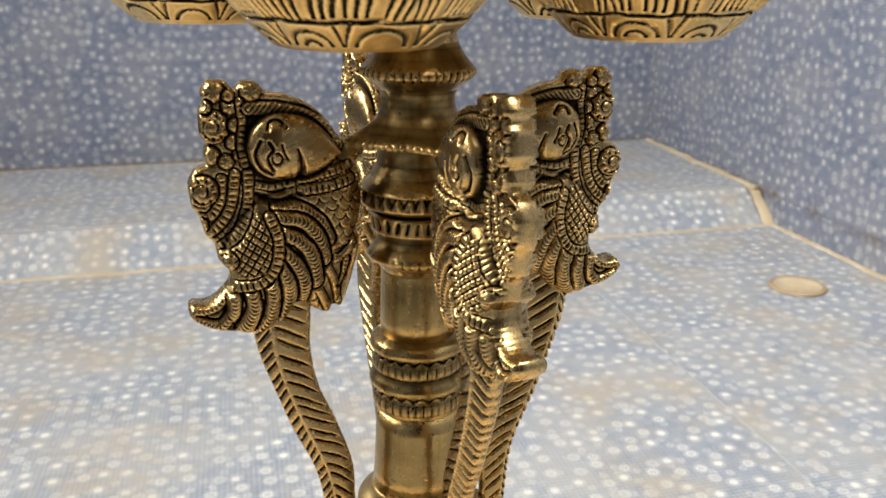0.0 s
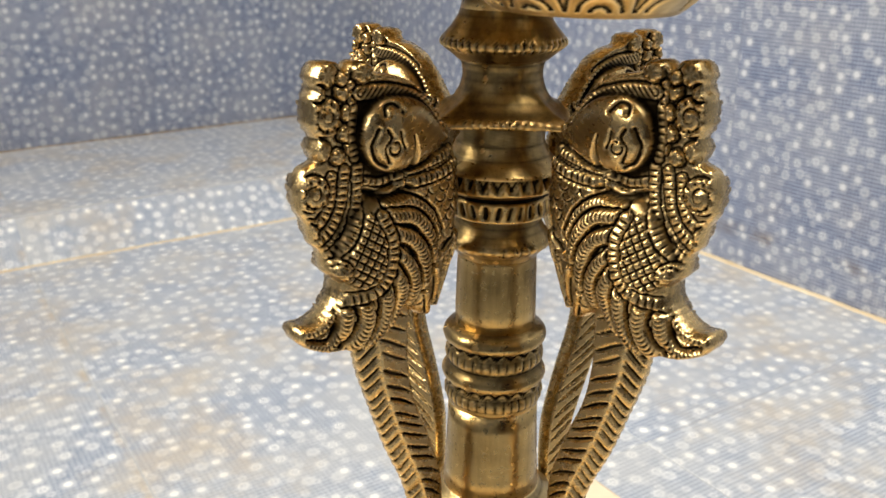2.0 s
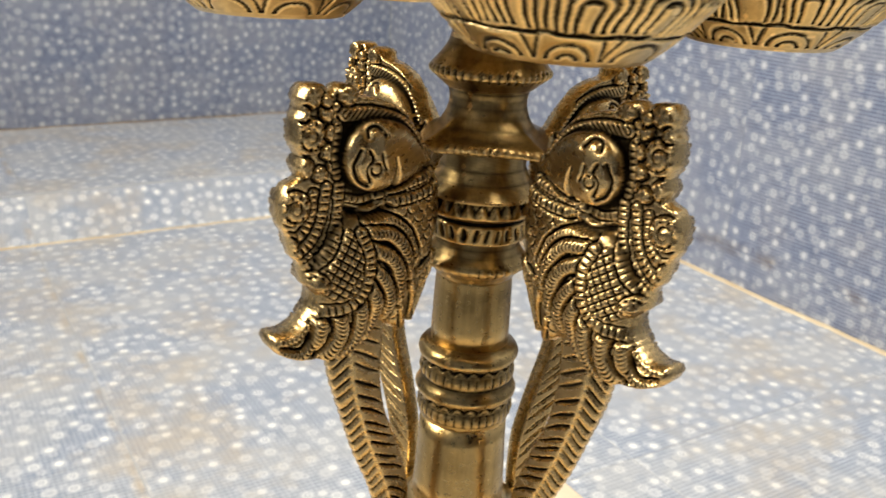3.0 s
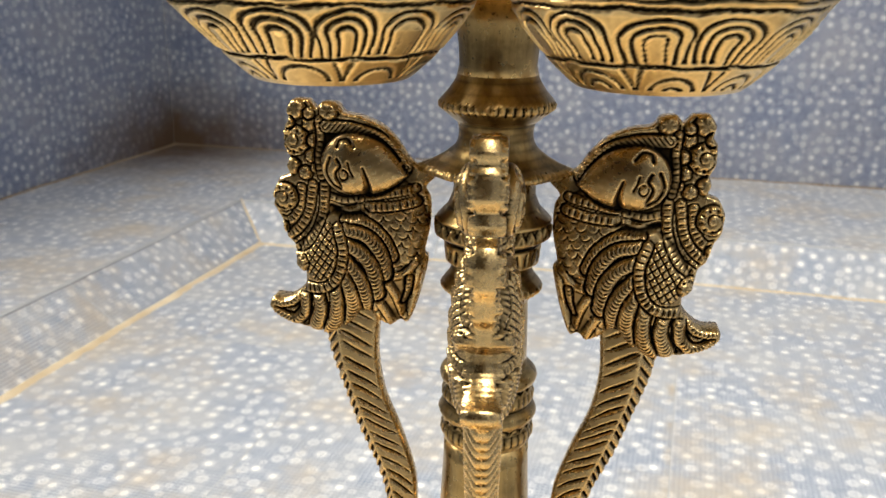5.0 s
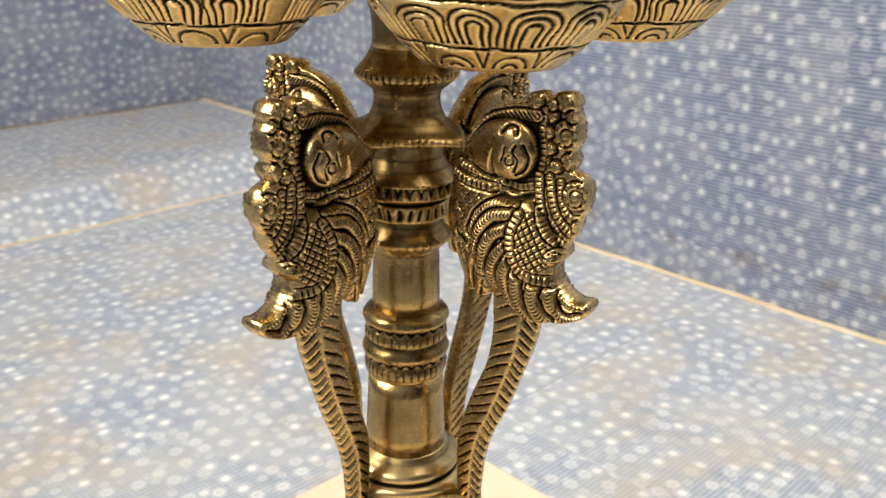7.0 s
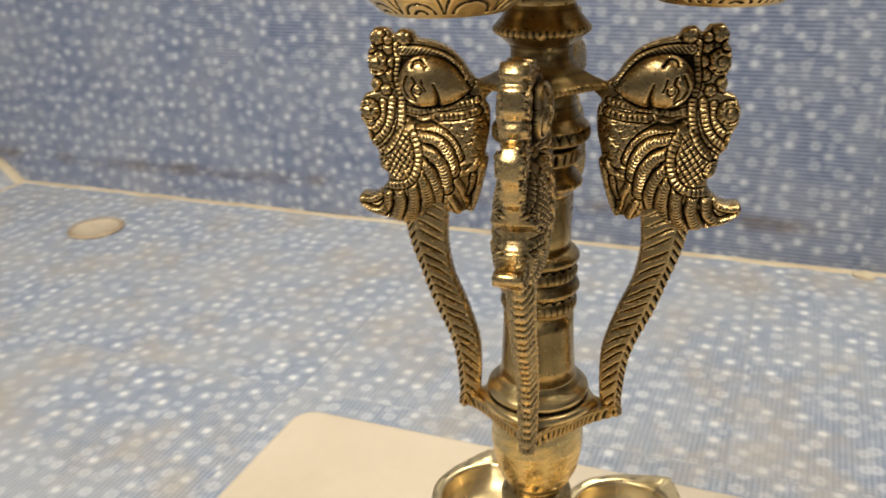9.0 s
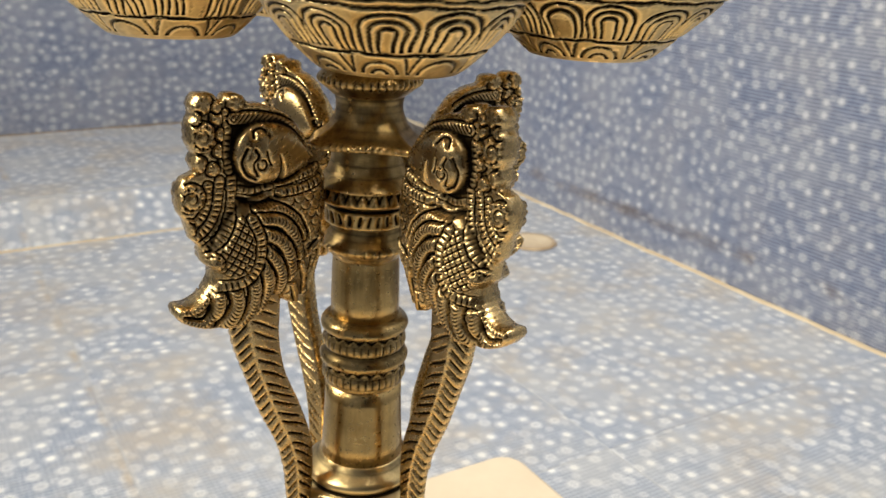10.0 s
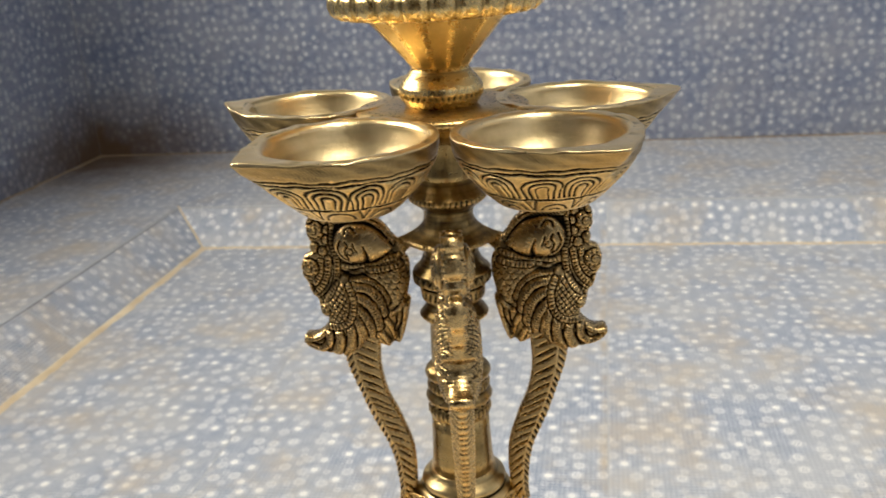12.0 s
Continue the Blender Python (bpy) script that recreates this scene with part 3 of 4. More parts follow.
lamp_part("band", lathe("band", [(8.2, 11.8), (9.7, 12.5), (9.9, 14.2), (10.0, 16.0), (9.3, 16.5), (9.5, 16.9), (10.6, 17.4), (11.9, 18.2), (12.1, 19.4), (12.0, 21.3), (11.0, 22.3), (9.4, 24.0), (8.4, 26.4), (8.2, 30.6)], BRASS_TURNED, 216,
    both(zigzag(19.8, 1.6, 30, 0.75), teeth(14.4, 1.5, 27, 0.6), worn(0.14)), 0.3))
lamp_part("lower_ring", lathe("lower_ring", [(7.6, 3.4), (8.7, 5.0), (10.1, 6.3), (10.5, 7.1), (10.1, 8.0), (9.0, 9.4), (8.3, 10.8), (8.1, 12.2)], BRASS_TURNED, 168, both(beaded(6.7, 1.0, 34, 0.45), worn(0.1)), 0.3))
lamp_part("shaft", lathe("shaft", [(8.1, -12.6), (8.1, -7), (8.0, -3), (7.9, 1.0), (7.8, 3.2), (7.9, 4.4)], BRASS_TURNED, 64))
lamp_part("collar", lathe("collar", [(9.2, -28.8), (9.6, -28.2), (9.9, -27.0), (9.9, -25.2), (9.6, -24.2), (9.9, -23.4), (10.5, -22.4), (10.7, -21.6), (10.3, -20.6), (9.7, -19.7), (9.5, -19.1), (9.8, -18.4), (9.8, -16.4), (9.5, -15.5), (9.7, -14.8), (10.3, -14.1), (10.5, -13.4), (10.3, -12.6), (9.8, -11.9), (8.9, -11.3), (8.0, -10.9)], BRASS_TURNED, 216,
    both(wavy(-15.2, 0.9, 20, 0.75), beaded(-17.5, 1.25, 34, 0.42), wavy(-23.6, 0.9, 20, 0.75), beaded(-26.1, 1.35, 36, 0.42), worn(0.13)), 0.3))
lamp_part("lower_shaft", lathe("lower_shaft", [(10.3, -49), (9.9, -44), (9.6, -38), (9.4, -33), (9.3, -28.4)], BRASS_TURNED, 64))
lamp_part("foot_ring", lathe("foot_ring", [(14.3, -58.0), (14.9, -57.2), (15.0, -56.2), (14.5, -55.3), (13.4, -54.7), (13.1, -54.2), (13.6, -53.7), (13.9, -52.9), (13.8, -52.1), (13.2, -51.4), (11.2, -49.8), (10.3, -48.4)], BRASS_ENGRAVED, 160, both(square(-55.0, -62.0), worn(0.10)), 0.4), "stepped round foot ring of yellow brass")
lamp_part("corner_plate", lathe("corner_plate", [(13.0, -61.9), (14.4, -61.6), (14.8, -60.6), (15.0, -58.6), (15.2, -57.6), (14.9, -57.2), (14.3, -57.4), (12.0, -57.6)], BRASS_TURNED, 320, both(square(-50, -51), teeth(-60.3, 1.7, 64, 0.8)), 0.4), "thin square brass plate with a notched edge")
lamp_part("ball", lathe("ball", [(7.4, -86.4), (7.9, -85.6), (7.9, -84.6), (8.6, -83.8), (10.2, -82), (11.5, -78.6), (12.3, -75.2), (12.9, -70), (12.8, -65), (12.3, -61)], BRASS_GOLD, 160, both(teeth(-80.8, 1.5, 11, 0.6), worn(0.10)), 0.5))
lamp_part("stem", lathe("stem", [(9.6, -125), (9.3, -112), (9.5, -100), (9.9, -94), (10.3, -89.4), (9.9, -88.0), (8.6, -87.0), (7.4, -86)], BRASS_TURNED, 64))
# hidden lower half of the stand
lamp_part("stand", lathe("stand", [(62, -250), (64, -247), (63, -242), (52, -236), (34, -228), (20, -214), (13, -196), (11, -170), (12, -150), (10, -136), (9.8, -124)], BRASS_TURNED, 96))

# bulb and cone over the cups
lamp_part("bulb", lathe("bulb", [(8.0, 70.4), (9.8, 71.4), (10.6, 72.4), (11.8, 74.2), (12.2, 75.6), (11.9, 77.2), (10.2, 79.6), (8.6, 81.4), (8.2, 82.2)], BRASS_GOLD, 168, teeth(74.9, 0.8, 42, 0.8), 0.4))


def facets(th, z, r):
    """Fourteen filed flats round the cone."""
    turn = (th * 14 / (2 * np.pi)) % 1.0 - 0.5
    return r * np.cos(np.pi / 14) / np.cos(turn * 2 * np.pi / 14), z


lamp_part("cone", lathe("cone", [(8.0, 82), (9.4, 84), (13.2, 88.5), (17.2, 93.0), (20.8, 97.2)], BRASS_GOLD, 112, facets, 0.6), "facetted polished brass cone")


def scallops(th, z, r):
    wave = np.abs(np.sin(th * 13))
    return r - 1.6 * (1 - wave) ** 3 * (r > 20), z


lamp_part("upper_plate", lathe("upper_plate", [(14, 96.2), (24.0, 96.6), (28.0, 97.2), (29.4, 98.4), (30.0, 100.5), (29.6, 103.4), (20, 106), (8, 107), (2, 107.2)], BRASS_GOLD, 240, scallops, 1.2), "scalloped brass plate of the upper tier")


# --- cups ---
CUP_R = 23.4       # half width of a cup


def cup_mesh(milled=0.0, edging=BRASS_FILED):
    """One leaf-shaped oil cup: engraved outside, smooth bowl inside. Local x runs out to the spout, z = 0 at the rim."""
    seg = 480
    th = np.linspace(-np.pi, np.pi, seg, endpoint=False)
    spout = np.exp(-(np.abs(th) / 0.36) ** 1.2)              # pull of the lip
    # outside, foot to rim: radius share, height, pull
    key = np.array([(0.02, -18.0, 0.0), (0.40, -18.0, 0.0), (0.52, -17.8, 0.0), (0.555, -17.2, 0.0), (0.66, -15.0, 0.02), (0.71, -13.8, 0.03), (0.735, -13.2, 0.05), (0.865, -9.6, 0.17), (0.93, -7.1, 0.30), (0.945, -6.3, 0.36), (0.962, -5.7, 0.42), (0.985, -3.2, 0.74), (1.0, -0.7, 1.0), (0.995, -0.15, 1.0), (0.975, 0.0, 0.98)])
    lens = np.r_[0, np.cumsum(np.hypot(np.diff(key[:, 0]) * 22, np.diff(key[:, 1])))]
    t = np.unique(np.r_[np.linspace(0, lens[-1], 120), lens])
    q = np.stack([np.interp(t, lens, key[:, k]) for k in range(3)], 1)
    share, z, pull = q[:, :1], q[:, 1:2], q[:, 2:]
    r = CUP_R * share + 7.5 * pull * spout[None]
    # engraving: nested arches with upright legs, each cut a little differently
    T, cut = th[None] + 0.0 * z, np.zeros_like(r)
    v = (z + 13.3) / 6.9 + 0.03 * np.sin(T * 7 + 1)
    turn = T * 13 / (2 * np.pi) + 0.07 * np.sin(T * 4 + 0.5)
    k = np.floor(turn)
    u = ((turn % 1.0) - 0.5) * 2
    tall = 0.90 + 0.10 * np.sin(k * 7.3)
    u = u + 0.10 * np.sin(k * 3.9) * v + 0.03 * np.sin(v * 9 + k)
    spread = np.abs(u) * (1.18 - 0.22 * v)
    arch = np.where(v < 0.48, spread, np.hypot(spread, (v - 0.48) / (0.52 * tall)))
    stroke = 0.118 + 0.035 * np.sin(k * 5.1 + v * 4)
    for level in (0.30, 0.63, 0.96):
        shy = 1.0 if level > 0.4 else np.clip((np.sin(k * 9.7) + 1.0) * 1.2, 0.3, 1)
        cut = np.maximum(cut, shy * np.clip(1.25 - np.abs(arch - level) / stroke, 0, 1) * ((v > 0.03) & (v < 1.02)))
    # lower band: lids and leaning strokes
    w = (z + 17.1) / 3.4
    turn2 = (T + 0.2) * 9 / (2 * np.pi) + 0.06 * np.sin(T * 3)
    k2 = np.floor(turn2)
    u2 = ((turn2 % 1.0) - 0.5) * 2
    band = (w > 0.04) & (w < 0.98)
    lid = np.hypot(u2 * 0.95, (w + 0.12 + 0.1 * np.sin(k2 * 4.3)) * 0.78)
    cut = np.maximum(cut, np.clip(1.2 - np.abs(lid - 0.62) / 0.11, 0, 1) * band)
    cut = np.maximum(cut, np.clip(1.2 - np.abs(lid - 0.30) / 0.10, 0, 1) * band * (np.sin(k2 * 5.7) > -0.2))
    cut = np.maximum(cut, np.clip(1.2 - np.abs(np.abs(u2) - 1.0 + 0.22 * w) / 0.11, 0, 1) * band)
    for line, width in ((-13.5, 0.62), (-6.0, 0.75), (-4.9, 0.36)):
        wob = 0.16 * np.sin(T * 9 + line) + 0.10 * np.sin(T * 23)
        cut = np.maximum(cut, np.clip(1 - np.abs(z + wob - line) / width, 0, 1))
    ragged = 0.10 * np.sin(T * 61 + z * 5.3) * np.sin(z * 7.1 + T * 23) + 0.08 * np.sin(T * 97 - z * 9.0)
    cut = np.clip((cut + ragged - 0.34) * 1.9, 0, 1) * (share > 0.5)
    r = r - (0.62 - 0.22 * (z < -13.8)) * cut
    # filed rim: slanting file marks in patches, and flats left by the file
    plain = np.clip((z + 5.2) / 0.4, 0, 1) * np.clip((-0.5 - z) / 0.3, 0, 1)
    marks = np.sin(T * 150 + z * 7.0 + 1.6 * np.sin(T * 9)) * np.clip(1.6 * np.sin(T * 2 + 0.6) + 0.6 * np.sin(T * 5) - 0.2, 0, 1)
    r = r - 0.085 * plain * marks - 0.10 * plain * np.sin(T * 13 + z * 1.3) * np.sin(z * 0.9 + T * 4)
    r = r - (0.05 if milled else 0.22) * np.abs(np.sin(T * 6.5 + 0.4)) ** 3 * np.clip((z + 5) / 3, 0, 1)
    r = r - milled * np.clip(1.4 * np.sin(T * 76), 0, 1) * np.clip((z + 1.8) / 0.3, 0, 1)
    out = np.stack([r * np.cos(th), r * np.sin(th), np.repeat(z, seg, 1)], -1)
    # inside, rim to bottom
    ink = np.array([(0.90, 0.0, 0.80), (0.86, -0.25, 0.72), (0.83, -0.9, 0.62), (0.80, -3.0, 0.45), (0.74, -6.5, 0.24), (0.62, -10.5, 0.10), (0.44, -13.4, 0.02), (0.22, -14.8, 0.0), (0.02, -15.2, 0.0)])
    ti = np.linspace(0, 1, 30)
    qi = np.stack([np.interp(ti, np.linspace(0, 1, len(ink)), ink[:, k]) for k in range(3)], 1)
    ri = CUP_R * qi[:, :1] + 3.0 * qi[:, 2:] * spout[None] - 0.2 * np.sin(th * 4 + 1)[None] * (qi[:, 1:2] > -1.5)
    inn = np.stack([ri * np.cos(th), ri * np.sin(th), np.repeat(qi[:, 1:2], seg, 1)], -1)
    wav = 0.28 * np.sin(th * 5 + 1.0) + 0.22 * np.sin(th * 11) + 0.12 * np.sin(th * 23)
    out[-4:, :, 2] += wav * 0.6
    inn[:1, :, 2] += wav * 0.6
    full = np.concatenate([out, inn])
    k = len(full)
    f = grid_faces(k, seg, True) + [tuple(range(seg - 1, -1, -1)), tuple(range((k - 1) * seg, k * seg))]
    me = mesh_of("cup", full.reshape(-1, 3) / 1000, f, BRASS_ENGRAVED)
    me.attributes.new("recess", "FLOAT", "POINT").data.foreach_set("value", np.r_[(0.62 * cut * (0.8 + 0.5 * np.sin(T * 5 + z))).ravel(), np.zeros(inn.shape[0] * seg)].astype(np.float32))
    me.materials.append(BRASS_POLISHED)
    me.materials.append(edging)
    inner = np.zeros(len(f), np.int32)
    inner[int(np.argmax(z[:, 0] > -5.4)) * seg:int(np.argmax(z[:, 0] > -0.6)) * seg] = 2     # filed rim
    inner[int(np.argmax(z[:, 0] > -0.6)) * seg:-2] = 1       # rubbed lip and bowl
    inner[-1] = 1
    me.polygons.foreach_set("material_index", inner)
    return me


CUP, CUP_LOWER = cup_mesh(), cup_mesh(0.7, BRASS_POLISHED)


def cup_tier(rim, places, label, cup=CUP, size=1.0):
    """A ring of cups; places: how far out and at which angle a cup stands, and the angle to which its lip points."""
    tier = lamp_part("cup_tier", lathe("cup_tier", [(9.5, -4.5), (16, -4.2), (23.5, -3.0), (25.0, -1.6), (24.6, -0.5), (12, -0.1), (8, 0.3)], BRASS_TURNED, 96), label, Matrix.Translation((0, 0, rim / 1000)))
    for k, (r, a, lip) in enumerate(places):
        lean = (0.6, -0.8, 0.3, -0.4, 0.9)[k]
        part("cup", cup, tier, "leaf-shaped brass oil cup with engraved outside", pose(0.001 * r * math.cos(radians(a)), 0.001 * r * math.sin(radians(a)), 0, lean, -lean * 0.7, lip) @ Matrix.Scale(size, 4))
    return tier


cup_tier(71.6, ((41.0, -176.5, -172.0), (44.8, -98.3, -117.0), (46.5, -33.2, -35.0), (39.0, 30.0, 28.0), (42.0, 106.0, 122.0)), "ring of five brass oil cups under the upper plate")
cup_tier(-122.0, ((43.0, -158.0, -158.0), (43.0, -86.0, -88.0), (43.0, -12.0, -12.0), (41.5, 53.0, 32.0), (43.0, 128.0, 128.0)), "lower ring of five brass oil cups", CUP_LOWER, 0.88)


# --- bird brackets ---


def along(points, X, Z, n=60):
    """Distance to a smooth line through the points, how far along it (mm), and on which side."""
    c = smooth_line(points, n)
    s = np.r_[0, np.cumsum(np.hypot(*np.diff(c, axis=0).T))]
    d = np.full(X.shape, 1e9)
    where, side = np.zeros(X.shape), np.zeros(X.shape)
    for k in range(n - 1):
        a, b = c[k], c[k + 1]
        e = b - a
        l2 = e @ e + 1e-12
        t = np.clip(((X - a[0]) * e[0] + (Z - a[1]) * e[1]) / l2, 0, 1)
        dx, dz = X - a[0] - t * e[0], Z - a[1] - t * e[1]
        q = np.hypot(dx, dz)
        hit = q < d
        d = np.where(hit, q, d)
        where = np.where(hit, s[k] + t * np.sqrt(l2), where)
        side = np.where(hit, np.sign(e[0] * dz - e[1] * dx), side)
    return d, where, side, s[-1]


def inside(poly, X, Z):
    odd = np.zeros(X.shape, bool)
    for (ax, az), (bx, bz) in zip(poly, np.roll(poly, -1, 0)):
        cross = ((az > Z) != (bz > Z)) & (X < (bx - ax) * (Z - az) / (bz - az + 1e-12) + ax)
        odd ^= cross
    return odd


OUTLINE = [(11.6, 29.9), (16.6, 32.8), (19.4, 36.4), (22.8, 39.3), (27.0, 41.0), (30.6, 41.6), (32.2, 43.3), (35.0, 43.6), (36.6, 42.2), (38.4, 43.8), (41.6, 43.9), (42.9, 41.8), (42.4, 39.7), (43.3, 38.4), (43.4, 34.4), (42.3, 32.2), (42.9, 30.4), (42.2, 28.4), (44.6, 27.4), (45.9, 24.6), (45.5, 20.6), (44.2, 18.6), (43.2, 14.8), (41.6, 13.2), (41.0, 9.6), (38.9, 7.6),
    (39.3, 4.6), (41.6, 2.0), (44.0, 0.8), (46.4, 1.0), (47.1, -0.6), (46.0, -2.3), (43.2, -3.9), (39.6, -5.1), (36.4, -5.3), (33.8, -5.8), (30.6, -4.6), (28.0, -2.6), (25.4, 0.4), (22.8, -1.6), (20.2, -2.9), (18.2, -1.9), (16.6, -2.3), (15.3, 0.6), (13.9, 5.6), (12.7, 12.0), (13.5, 13.6), (12.5, 19.6), (12.6, 25.0), (13.6, 27.4)]


def bracket_mesh():
    """Bird bracket: a relief on both sides of an upright plate, and the long feathered tail that runs down to the foot plate.
    Local x runs out from the lamp's axis, z as in the lamp."""
    h = 0.18
    xs, zs = np.arange(10.5, 48.6, h), np.arange(-6.6, 45.0, h)
    X, Z = np.meshgrid(xs, zs, indexing="ij")
    line = [(x - 0.45 * min(1.0, max(0.0, (x - 34) / 5)), z) for x, z in OUTLINE]
    # the filed front edge of the crest is made of flats: keep its corners tight
    tight = []
    for a, p, c in zip(line[-1:] + line[:-1], line, line[1:] + line[:1]):
        if p[0] > 38 and p[1] > 6:
            tight += [tuple(0.84 * u + 0.16 * w for u, w in zip(p, a)), tuple(0.84 * u + 0.16 * w for u, w in zip(p, c))]
        else:
            tight.append(p)
    line = tight
    edge = smooth_line(line + line[:1], 2800)[:-1]
    de, _, _, _ = along(line + line[:1], X, Z, 420)
    ins = inside(edge[::5], X, Z)

    def blob(x, z, rx, rz, turn=0.0):
        c, s = math.cos(radians(turn)), math.sin(radians(turn))
        a, b = ((X - x) * c + (Z - z) * s) / rx, (-(X - x) * s + (Z - z) * c) / rz
        return np.sqrt(a * a + b * b)

    def dome(q, p=2.0):
        return np.sqrt(np.clip(1 - q**p, 0, 1))

    # gross thickness of one half: narrow crest, bulging wing and breast
    T = 2.45 + 4.0 * dome(blob(28.0, 7.2, 12.6, 16.0, 14), 2.2) ** 1.15
    T = np.maximum(T, 2.3 + 2.6 * dome(blob(20.5, 16, 8.6, 13.5), 2.2))
    T = np.maximum(T, 2.2 + 1.0 * dome(blob(43.0, -1.2, 6.0, 4.5)))
    T = T * (0.62 + 0.38 * np.clip((X - 12.0) / 3.5, 0, 1))
    T = T - 1.3 * np.exp(-blob(18.0, 0.0, 6.5, 6.0) ** 2)
    T = np.minimum(T, 2.4 + 1.7 * np.sqrt(np.clip(de, 0, 16)))
    H = T.copy() - 0.55

    def lay(mask, value):
        nonlocal H
        H = np.where(mask, value, H)

    def groove(d, width, depth):
        nonlocal H
        H = H - depth * np.clip(1 - d / width, 0, 1)

    def beads(points, width, pitch, high, gap=0.35):
        d, s, _, full = along(points, X, Z)
        lay((d < width + gap) & (d >= width), np.minimum(H, T - 0.75))
        knot = np.floor(s / pitch)
        notch = np.clip(1.25 - np.abs((s / pitch) % 1.0 - 0.5 + 0.12 * np.sin(knot * 7.7)) / 0.26, 0, 1)
        ball = np.sqrt(np.clip(1 - (d / width) ** 3.2, 0, 1)) * (1 - 0.72 * notch) * (0.88 + 0.12 * np.sin(knot * 4.1))
        lay(d < width, T - 0.5 + 0.68 * high * ball)

    def feather(points, w0, w1, pitch, high):
        d, s, side, full = along(points, X, Z)
        f = np.clip(s / full, 0, 1)
        w = 0.92 * (w0 + (w1 - w0) * f)
        q = d / w
        barb = ((s + 0.9 * w * q**2) / pitch) % 1.0
        rise = high * np.sqrt(np.clip(1 - q**3.0, 0, 1))
        nick = np.clip(1.2 - np.abs(barb - 0.5) / 0.24, 0, 1) * (0.8 + 0.3 * np.sin(np.floor(s / pitch) * 5.9))
        body = T - 0.75 + rise + (0.20 * ((barb + 0.5) % 1.0 - 0.5) - 0.38 * nick) * (q < 0.95) * np.minimum(1, 2.4 * rise / high)
        lay((q >= 1) & (d < w + 0.40), np.minimum(H, T - 1.35))
        lay(q < 1, body)

    def spiral(x, z, radius, turns, hand, start):
        dx, dz = X - x, Z - z
        rr, aa = np.hypot(dx, dz), np.arctan2(dz, dx) * hand
        ph = (rr / radius * turns - (aa - start) / (2 * np.pi)) % 1.0
        on = rr < radius
        lay(on, T + 0.10 + 0.75 * np.sqrt(np.clip(1 - (2 * np.abs(ph - 0.5)) ** 2.4, 0, 1)) - 0.45 * (np.sin(aa * 9) > 0.4) * (rr > radius * 0.62))
        lay(rr < radius * 0.26, T + 1.0)
        lay((rr >= radius) & (rr < radius + 0.4), np.minimum(H, T - 0.75))

    # breast scales
    sx, sz = (X - 12 + 0.3 * np.sin(Z * 0.8)) / 2.3, (Z - 2 + 0.3 * np.sin(X * 0.6)) / 1.8
    row = np.floor(sz)
    fx = (sx + 0.5 * (row % 2)) % 1.0 - 0.5
    fz = sz - row
    scale = np.clip(1 - np.abs(np.hypot(fx * 1.25, (1 - fz) * 0.9) - 0.62) / 0.13, 0, 1)
    breast = (X < 26.5) & (Z < 25.5)
    H = np.where(breast, T - 0.15 - 0.45 * scale * (0.6 + 0.4 * np.sin(X * 1.7 + Z)), H)

    # lower scroll ornament by the leg
    lay((X < 22) & (Z < 12.6 - 0.25 * (X - 13)), T - 0.55)
    for stroke in ([(13.6, 12.6), (14.6, 6.0), (16.8, -1.6)], [(20.6, 8.4), (18.6, 4.4), (17.2, -0.8)], [(14.4, 12.4), (17.0, 9.6), (19.8, 9.0)], [(22.4, 4.0), (20.8, 0.8), (19.4, -2.4)]):
        d, s, _, full = along(stroke, X, Z, 30)
        lay(d < 0.85, T - 0.3 + 0.75 * np.sqrt(np.clip(1 - (d / 0.85) ** 2, 0, 1)))
    feather([(16.0, 8.6), (16.4, 5.6), (17.4, 3.0)], 0.8, 0.4, 0.9, 0.6)

    # crossed hatching on the shoulder of the wing
    hatch = blob(35.2, 13.4, 5.4, 7.8, -22)
    c1 = ((X * 0.86 + Z * 0.5) / 1.35) % 1.0
    c2 = ((-X * 0.55 + Z * 0.84) / 1.35) % 1.0
    lines = np.maximum(np.clip(1 - np.abs(c1 - 0.5) / 0.2, 0, 1), np.clip(1 - np.abs(c2 - 0.5) / 0.2, 0, 1))
    lay(hatch < 1, T + 0.2 * dome(hatch) - 0.6 * np.clip(1.3 * lines, 0, 1))

    # wing feathers from the shoulder outwards, then the curled tail tip
    feather([(29.8, 20.2), (25.6, 20.2), (21.6, 17.4), (19.6, 13.4)], 1.0, 1.4, 0.86, 1.0)
    feather([(29.5, 18.3), (24.9, 17.4), (21.9, 14.1), (20.9, 9.6)], 1.35, 1.75, 0.86, 1.15)
    feather([(29.5, 15.5), (25.5, 13.6), (23.2, 10.2), (22.6, 5.2)], 1.45, 1.85, 0.86, 1.15)
    feather([(29.4, 12.2), (26.4, 9.0), (25.0, 4.8), (25.6, 1.0)], 1.45, 1.85, 0.86, 1.15)
    feather([(29.9, 9.2), (28.0, 5.6), (27.6, 1.2), (28.8, -2.4)], 1.45, 1.85, 0.86, 1.15)
    feather([(31.4, 6.6), (30.9, 2.0), (31.6, -2.4), (33.6, -5.2)], 1.45, 1.85, 0.86, 1.15)
    feather([(35.0, 4.1), (34.6, 0.2), (36.4, -4.8)], 1.45, 1.85, 0.86, 1.15)
    feather([(39.8, 3.0), (41.6, 0.6), (45.4, -0.2)], 1.1, 1.2, 0.86, 1.0)
    feather([(38.2, 2.6), (38.6, -1.0), (41.2, -3.6), (46.2, -2.2)], 1.4, 1.5, 0.86, 1.2)
    lay((blob(46.6, -0.9, 1.0, 1.8, 20) < 1), T + 0.25)
